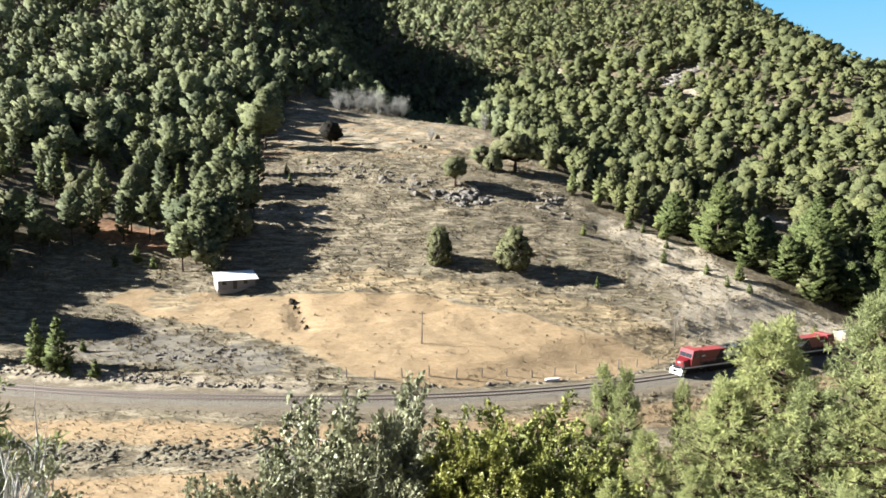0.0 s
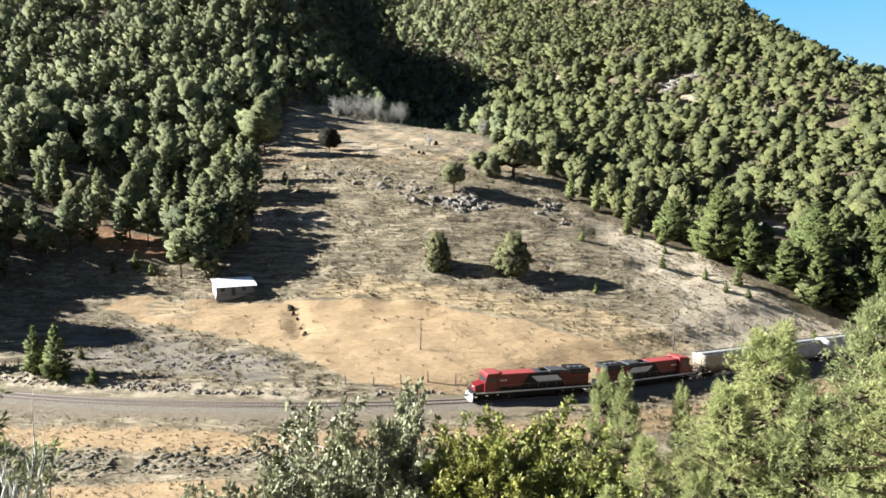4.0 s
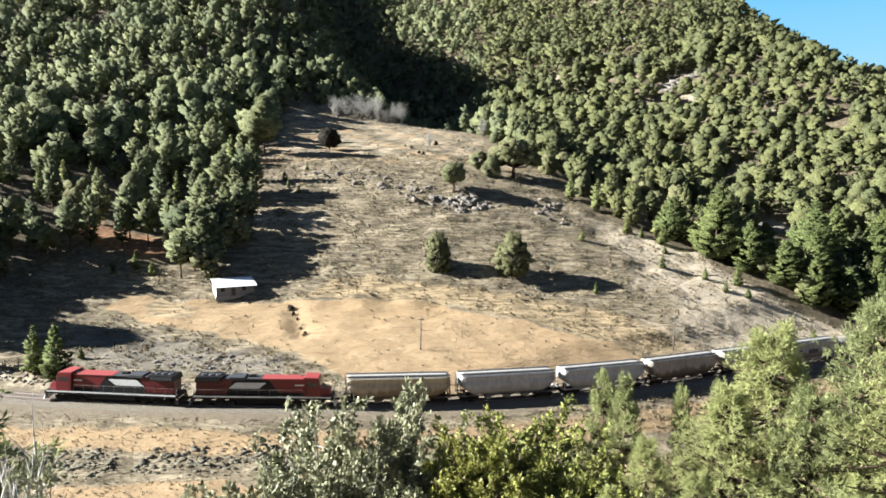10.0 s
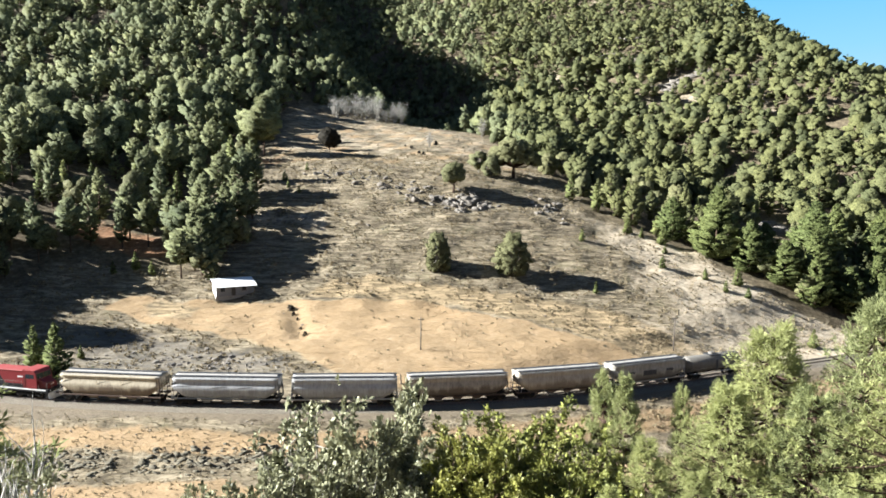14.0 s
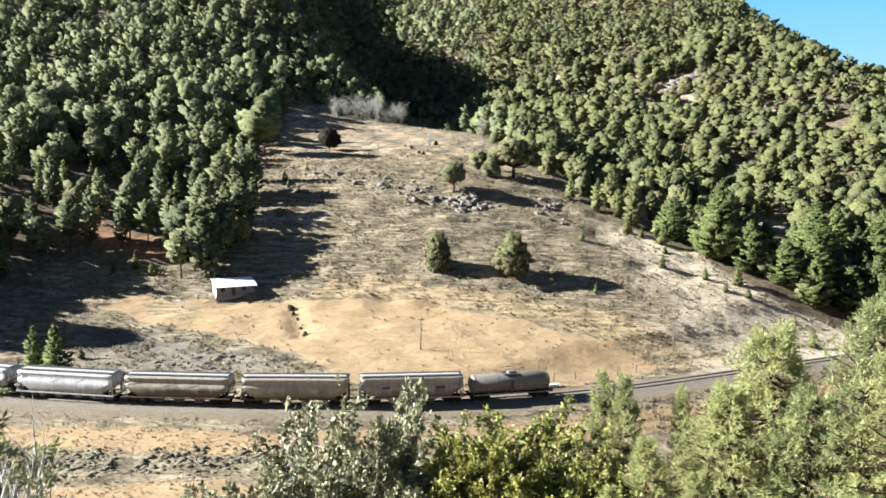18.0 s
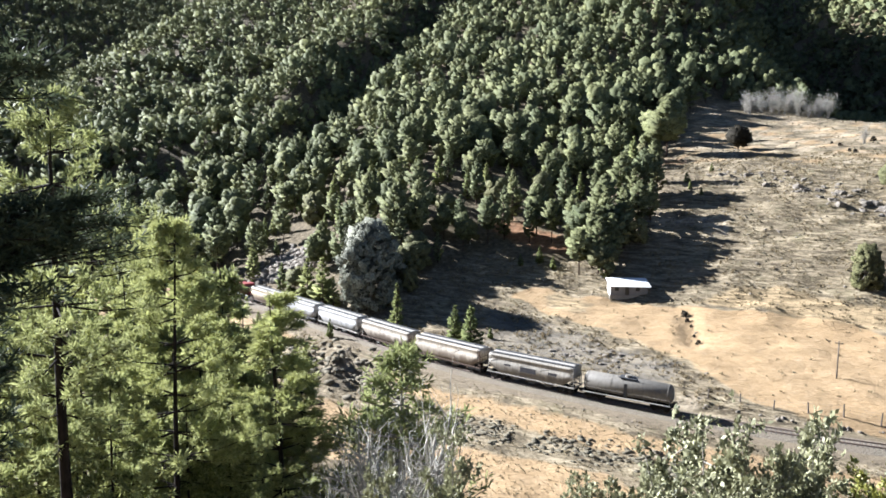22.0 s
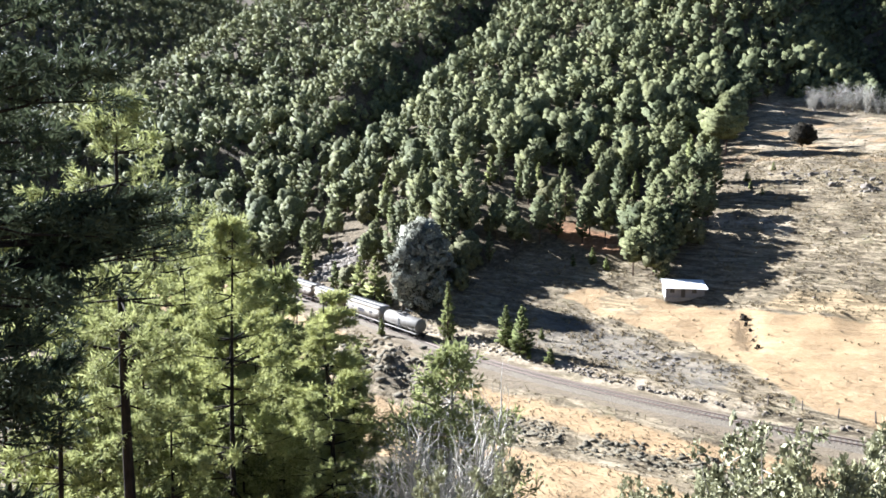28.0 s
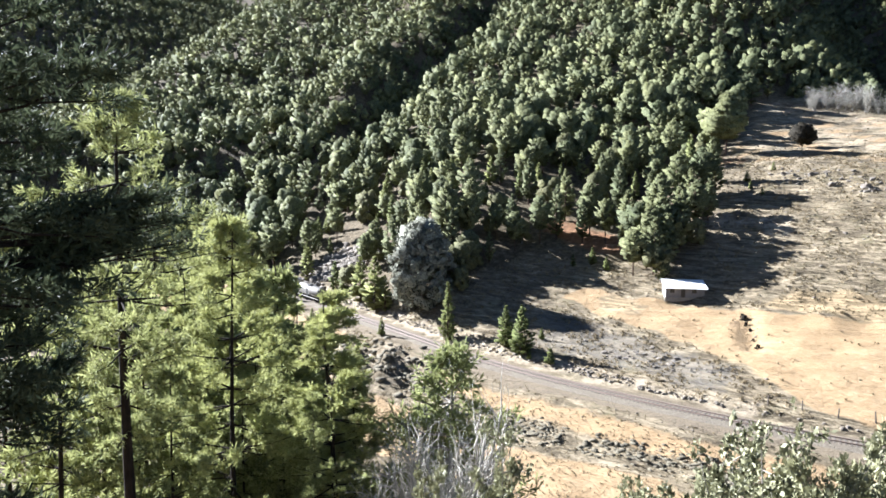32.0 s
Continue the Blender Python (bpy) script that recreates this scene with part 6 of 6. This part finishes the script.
# ------------------------------------------------------------------ plants before the camera
def leafy_arrays(h, wide, seed, leaves, size, lobes=30, low=0.1, limbs=14):
    """A near shrub: forking stems and single leaves in loose sprays."""
    rng = np.random.default_rng(seed)
    wood, tips = [], []
    for i in range(limbs):
        an, k = rng.uniform(0, 6.283), math.sqrt(rng.random())
        tip = np.array([math.cos(an) * wide * k, math.sin(an) * wide * k, h * (1 - 0.45 * k * k) * rng.uniform(0.75, 1.0)])
        foot = np.array([rng.normal() * 0.12, rng.normal() * 0.12, -0.3])
        mid = foot * 0.5 + tip * 0.5 + rng.normal(size=3) * 0.08 * h
        wood.append(tube([foot, mid, tip], [0.045, 0.028, 0.008], 5))
        for j in range(8):
            f = rng.uniform(0.35, 1.0)
            p = mid + (tip - mid) * (f * 2 - 1) if f > 0.5 else foot + (mid - foot) * f * 2
            q = p + unit((rng.normal(size=3) + np.array([0, 0, 0.5]))[None])[0] * h * rng.uniform(0.10, 0.30)
            wood.append(tube([p, q], [0.012, 0.004], 4))
            tips.append((p, q))
        tips.append((mid, tip))
    # leaves sit in close tufts along the twigs, with gaps between them
    p, q = np.array([t[0] for t in tips]), np.array([t[1] for t in tips])
    k = rng.integers(0, len(tips), leaves // 9)
    seat = p[k] + (q[k] - p[k]) * rng.uniform(0.3, 1.05, len(k))[:, None] + rng.normal(size=(len(k), 3)) * size * 0.7
    pick = rng.integers(0, len(k), leaves)
    d = unit(rng.normal(size=(leaves, 3)) + 0.7 * unit(q - p)[k][pick] + np.array([0, 0, 0.25]))
    c = seat[pick] + d * size * rng.uniform(0.3, 1.1, leaves)[:, None]
    nrm = unit(np.cross(d, rng.normal(size=d.shape)) + np.array([0, 0, 0.35]))
    ln = size * rng.uniform(0.65, 1.35, leaves)
    return stack(wood), kites(c, nrm, ln, ln * 0.55, rng, d)


def tufted_arrays(h, wide, bare, seed, whorls, arms, sprays, needles, length, thick, peak=0.4, r=None, twigs=False, boughs=()):
    """A near pine: every spray a brush of single needles round the twig's end."""
    rng = np.random.default_rng(seed)
    arms_ = pine_plan(h, wide, bare, rng, whorls, arms, peak, 0.25)
    for a_, b_ in boughs:
        arms_ += [(np.array(a_), np.array(b_) + rng.normal(size=3) * 0.12) for _ in range(4)]
    pts, rad = stem(h, r or (0.010 * h + 0.03), rng, 0.01)
    wood = [tube(pts, rad, 9)]
    tc, td = [], []
    for a_, b_ in arms_:
        a_ = np.array([np.interp(a_[2], pts[:, 2], pts[:, 0]), np.interp(a_[2], pts[:, 2], pts[:, 1]), a_[2]])
        mid = (a_ + b_) / 2 + np.array([0, 0, -0.05 * wide])
        wood.append(tube([a_, mid, b_], [0.032, 0.022, 0.008], 5))
        for k in range(sprays):
            f = rng.uniform(0.3, 1.0)
            p = a_ + (b_ - a_) * f
            d = unit(((b_ - a_) / np.linalg.norm(b_ - a_) + rng.normal(size=3) * 0.55 + np.array([0, 0, 0.35]))[None])[0]
            q = p + d * rng.uniform(0.15, 0.45) * (0.4 + 0.25 * wide)
            if twigs:
                wood.append(tube([p, q], [0.008, 0.004], 3))
            tc.append(q)
            td.append(d)
    tc, td = np.array(tc), np.array(td)
    c = np.repeat(tc, needles, 0)
    d = unit(np.repeat(td, needles, 0) * 0.75 + rng.normal(size=(len(c), 3)) * 0.62)
    ln = length * rng.uniform(0.7, 1.2, len(c))
    c = c + d * ln[:, None] * 0.5 - np.repeat(td, needles, 0) * rng.uniform(0, 1.3, len(c))[:, None] * length
    nrm = unit(np.cross(d, rng.normal(size=c.shape)))
    return stack(wood), kites(c, nrm, ln, thick, rng, d)


def polar(az, d):
    return d * math.sin(radians(az)), d * math.cos(radians(az))


GREY_SHRUB = Kind(4.0, "oak_shrub", leafy_arrays(4.0, 1.9, 300, 19000, 0.105), M_BARK_GREY, M_OAK_GREY, "grey-green oak shrub with small leaves below the camera", "shrub", "oak shrubs", crown="leaves")
GREY_SHRUB2 = Kind(4.0, "oak_shrub", leafy_arrays(4.0, 2.1, 301, 19000, 0.105), M_BARK_GREY, M_OAK_GREY, "grey-green oak shrub with small leaves below the camera", "shrub", "oak shrubs", crown="leaves")
GREEN_SHRUB = Kind(4.0, "leafy_shrub", leafy_arrays(4.0, 1.9, 302, 19000, 0.105), M_BARK, M_OAK_LIGHT, "yellow-green leafy shrub below the camera", "shrub", "leafy shrubs", crown="leaves")
SAPLING = Kind(4.0, "pine_sapling", tufted_arrays(4.0, 1.1, 0.03, 303, 26, 5, 10, 16, 0.13, 0.015, 0.2), M_BARK, M_PINE_NEAR, "bright green pine sapling below the camera", "tree", "pine saplings")
BUSHPINE = Kind(5.0, "young_pine", tufted_arrays(5.0, 2.1, 0.02, 304, 34, 6, 14, 15, 0.13, 0.015, 0.2), M_BARK, M_PINE_NEAR, "bushy bright green young pine below the camera", "tree", "young pines before the camera")


def by_top(kind, az, d, top, turn=None, label="", wide=1.0):
    """Stand a plant at a bearing and distance, its top at that height above sea of the scene."""
    x, y = polar(az, d)
    return kind.put(x, y, top - land1(x, y), turn, label, wide)


for az, d, top, k in ((-10.2, 12.5, 29.8, 0.8), (-4.4, 12.0, 30.3, 0.6), (-16.5, 14.5, 27.7, 0.8), (-1.0, 13.0, 29.2, 0.75), (-7.0, 11.0, 29.3, 0.85), (-13.0, 12.5, 28.5, 0.8), (-18.6, 13.0, 28.0, 0.6), (-33.5, 16.0, 27.7, 0.6)):
    by_top(GREY_SHRUB if d > 12.2 else GREY_SHRUB2, az, d, top, wide=k)
for az, d, top, k in ((5.0, 11.5, 29.6, 0.9), (9.0, 12.5, 29.5, 0.9), (2.6, 11.0, 29.6, 0.7), (12.0, 11.0, 29.3, 0.8), (7.0, 10.0, 28.9, 0.9), (10.5, 9.5, 28.6, 0.8)):
    by_top(GREEN_SHRUB, az, d, top, wide=k)
for az, d, top, k in ((13.7, 13.0, 29.8, 0.5), (15.5, 12.5, 29.9, 0.5), (19.9, 12.8, 29.7, 0.42), (17.4, 11.5, 29.2, 0.9), (14.6, 10.0, 29.0, 0.9), (18.6, 10.0, 28.9, 0.9)):
    by_top(SAPLING, az, d, top, wide=k)
for az, d, top, k in ((26.2, 12.5, 31.0, 0.85), (23.3, 12.0, 30.1, 0.85), (29.3, 12.0, 30.2, 0.9), (33.0, 12.5, 31.6, 0.75), (28.0, 9.5, 29.4, 0.9), (24.0, 9.5, 29.1, 0.9), (32.0, 9.5, 29.7, 0.9), (21.3, 10.5, 29.2, 0.8), (36.0, 12.0, 31.6, 0.8)):
    by_top(BUSHPINE, az, d, top, wide=k)

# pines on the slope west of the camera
PINE_A = Kind(16.0, "slope_pine", tufted_arrays(16.0, 2.6, 0.42, 310, 15, 5, 14, 14, 0.24, 0.036, 0.55, 0.21), M_BARK_SHADE, M_PINE_SLOPE, "pine with a tall dark bare trunk on the near slope", "tree", "pines of the near slope")
PINE_B = Kind(15.0, "slope_pine", tufted_arrays(15.0, 2.7, 0.10, 311, 22, 5, 16, 18, 0.26, 0.042, 0.4, 0.14), M_BARK_SHADE, M_PINE_SLOPE, "bright green pine full of branches on the near slope", "tree", "pines of the near slope")
PINE_C = Kind(15.0, "slope_pine", tufted_arrays(15.0, 1.9, 0.06, 312, 24, 5, 14, 17, 0.25, 0.042, 0.3, 0.13), M_BARK_SHADE, M_PINE_SLOPE, "slender sunlit pine on the near slope", "tree", "pines of the near slope")
PINE_D = Kind(15.0, "slope_pine", tufted_arrays(15.0, 2.7, 0.10, 315, 18, 5, 12, 14, 0.30, 0.07, 0.4, 0.14), M_BARK_SHADE, M_PINE_SLOPE, "green pine farther down the near slope", "tree", "pines of the near slope")
PINE_E = Kind(15.0, "slope_pine", tufted_arrays(15.0, 2.1, 0.06, 316, 19, 5, 11, 14, 0.30, 0.07, 0.3, 0.13), M_BARK_SHADE, M_PINE_SLOPE, "slender green pine farther down the near slope", "tree", "pines of the near slope")
by_top(PINE_A, -62.0, 21, 35.6, 30)
by_top(PINE_B, -54.2, 27, 32.0, 80)
by_top(PINE_C, -46.0, 31, 28.2, 10, wide=1.45)
by_top(PINE_C, -44.3, 36, 23.6, 70, wide=1.4)
by_top(PINE_B, -47.8, 27, 24.8, 200)
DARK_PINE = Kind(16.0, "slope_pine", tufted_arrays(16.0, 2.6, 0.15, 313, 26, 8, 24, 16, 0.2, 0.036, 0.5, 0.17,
                              boughs=[((0, 0, z - 0.3), (x, y, z)) for x, y, z in ((0.9, 3.2, 8.1), (0.4, 2.7, 7.8), (1.1, 2.9, 8.5), (0.7, 2.2, 8.2), (0.2, 1.8, 7.5), (0.8, 3.4, 7.8))]), M_BARK_SHADE, M_PINE_SHADE, "large shaded pine close to the camera", "tree", "pines of the near slope")
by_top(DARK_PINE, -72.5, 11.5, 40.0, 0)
for az, d, top in ((-67, 30, 30.5), (-59, 34, 27.0), (-57, 40, 28.0), (-50.5, 36, 26.0), (-64, 42, 29.0), (-70, 45, 31.0), (-61.5, 27, 25.5), (-52, 44, 28.2), (-48.9, 48, 24.6), (-55.5, 52, 29.5),
                   (-66, 55, 31), (-60, 60, 30.5), (-47.0, 38, 22.0), (-50, 30, 22.5), (-56, 30, 23.5),
                   (-57.5, 34, 26.7), (-54.5, 38, 25.6), (-52.4, 36, 25.0), (-50.1, 33, 25.2), (-48.3, 35, 23.8), (-58.9, 26, 26.7), (-60.7, 40, 27.0), (-53.3, 29, 25.0), (-46.2, 38, 26.0), (-52.9, 40, 28.6), (-51.4, 42, 26.9), (-50.5, 41, 28.0)):
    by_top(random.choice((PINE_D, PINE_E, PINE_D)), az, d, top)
SCRUB = Kind(5.0, "half_bare_tree", bare_arrays(5.0, 2.6, 320, 14, 26, 0.003, 1.9), M_BARK_PALE, M_DRY, "half-bare grey shrubby tree on the near slope", "tree", "half-bare trees", crown="twig")
by_top(SCRUB, -35.0, 24, 25.4, wide=0.75)
by_top(SCRUB, -36.8, 23, 24.6, wide=0.7)
by_top(SCRUB, -35.6, 22, 23.6, wide=0.6)
by_top(SCRUB, -39.5, 24, 23.4, wide=0.7)
by_top(SCRUB, -34.2, 25, 22.6, wide=0.6)
by_top(SCRUB, -38.2, 26, 22.2, wide=0.7)
SCRUB_PINE = Kind(6.0, "scrub_pine", tufted_arrays(6.0, 1.9, 0.04, 330, 18, 5, 9, 10, 0.2, 0.045, 0.3), M_BARK_GREY, M_SCRUB, "grey-green scrubby pine among half-bare branches", "tree")
by_top(SCRUB_PINE, -36.2, 29, 26.1)
by_top(SCRUB_PINE, -38.6, 30, 23.0, label="low grey-green scrubby pine on the near slope")
by_top(SCRUB_PINE, -35.4, 33, 21.6, label="low grey-green scrubby pine on the near slope")


# ------------------------------------------------------------------ what moves
def nose_at(t):
    """Where on the line the front of the train stands, in metres along it."""
    keys = ((0, 76.1), (1, 67.0), (2, 56.8), (3, 46.7), (6, 16.6), (8, -5.8), (9, -14.7), (11, -37.1), (14, -68.4), (17, -98.9), (19, -119.4), (23, -159.9), (28, -212.4), (30, -234.3), (32, -257.0))
    fit = np.polyfit([k[0] for k in keys], [k[1] for k in keys], 5)
    return float(np.polyval(fit, t))


def on_line(s, base, backwards=False):
    """A vehicle whose bogies stand base metres before and behind s."""
    x0, y0, _ = track_at(s - base)
    x1, y1, _ = track_at(s + base)
    z0, z1 = float(rail_z(s - base)), float(rail_z(s + base))
    an = math.degrees(math.atan2(y0 - y1, x0 - x1))
    lean = math.degrees(math.atan2(z1 - z0, 2 * base))
    return pose((x0 + x1) / 2, (y0 + y1) / 2, (z0 + z1) / 2, 0, -lean if backwards else lean, an + (180 if backwards else 0))


def motions():
    for ob, offset, base, backwards in TRAIN:
        walk(ob, [(t / 2, on_line(nose_at(t / 2) + offset, base, backwards)) for t in range(65)])


motions()
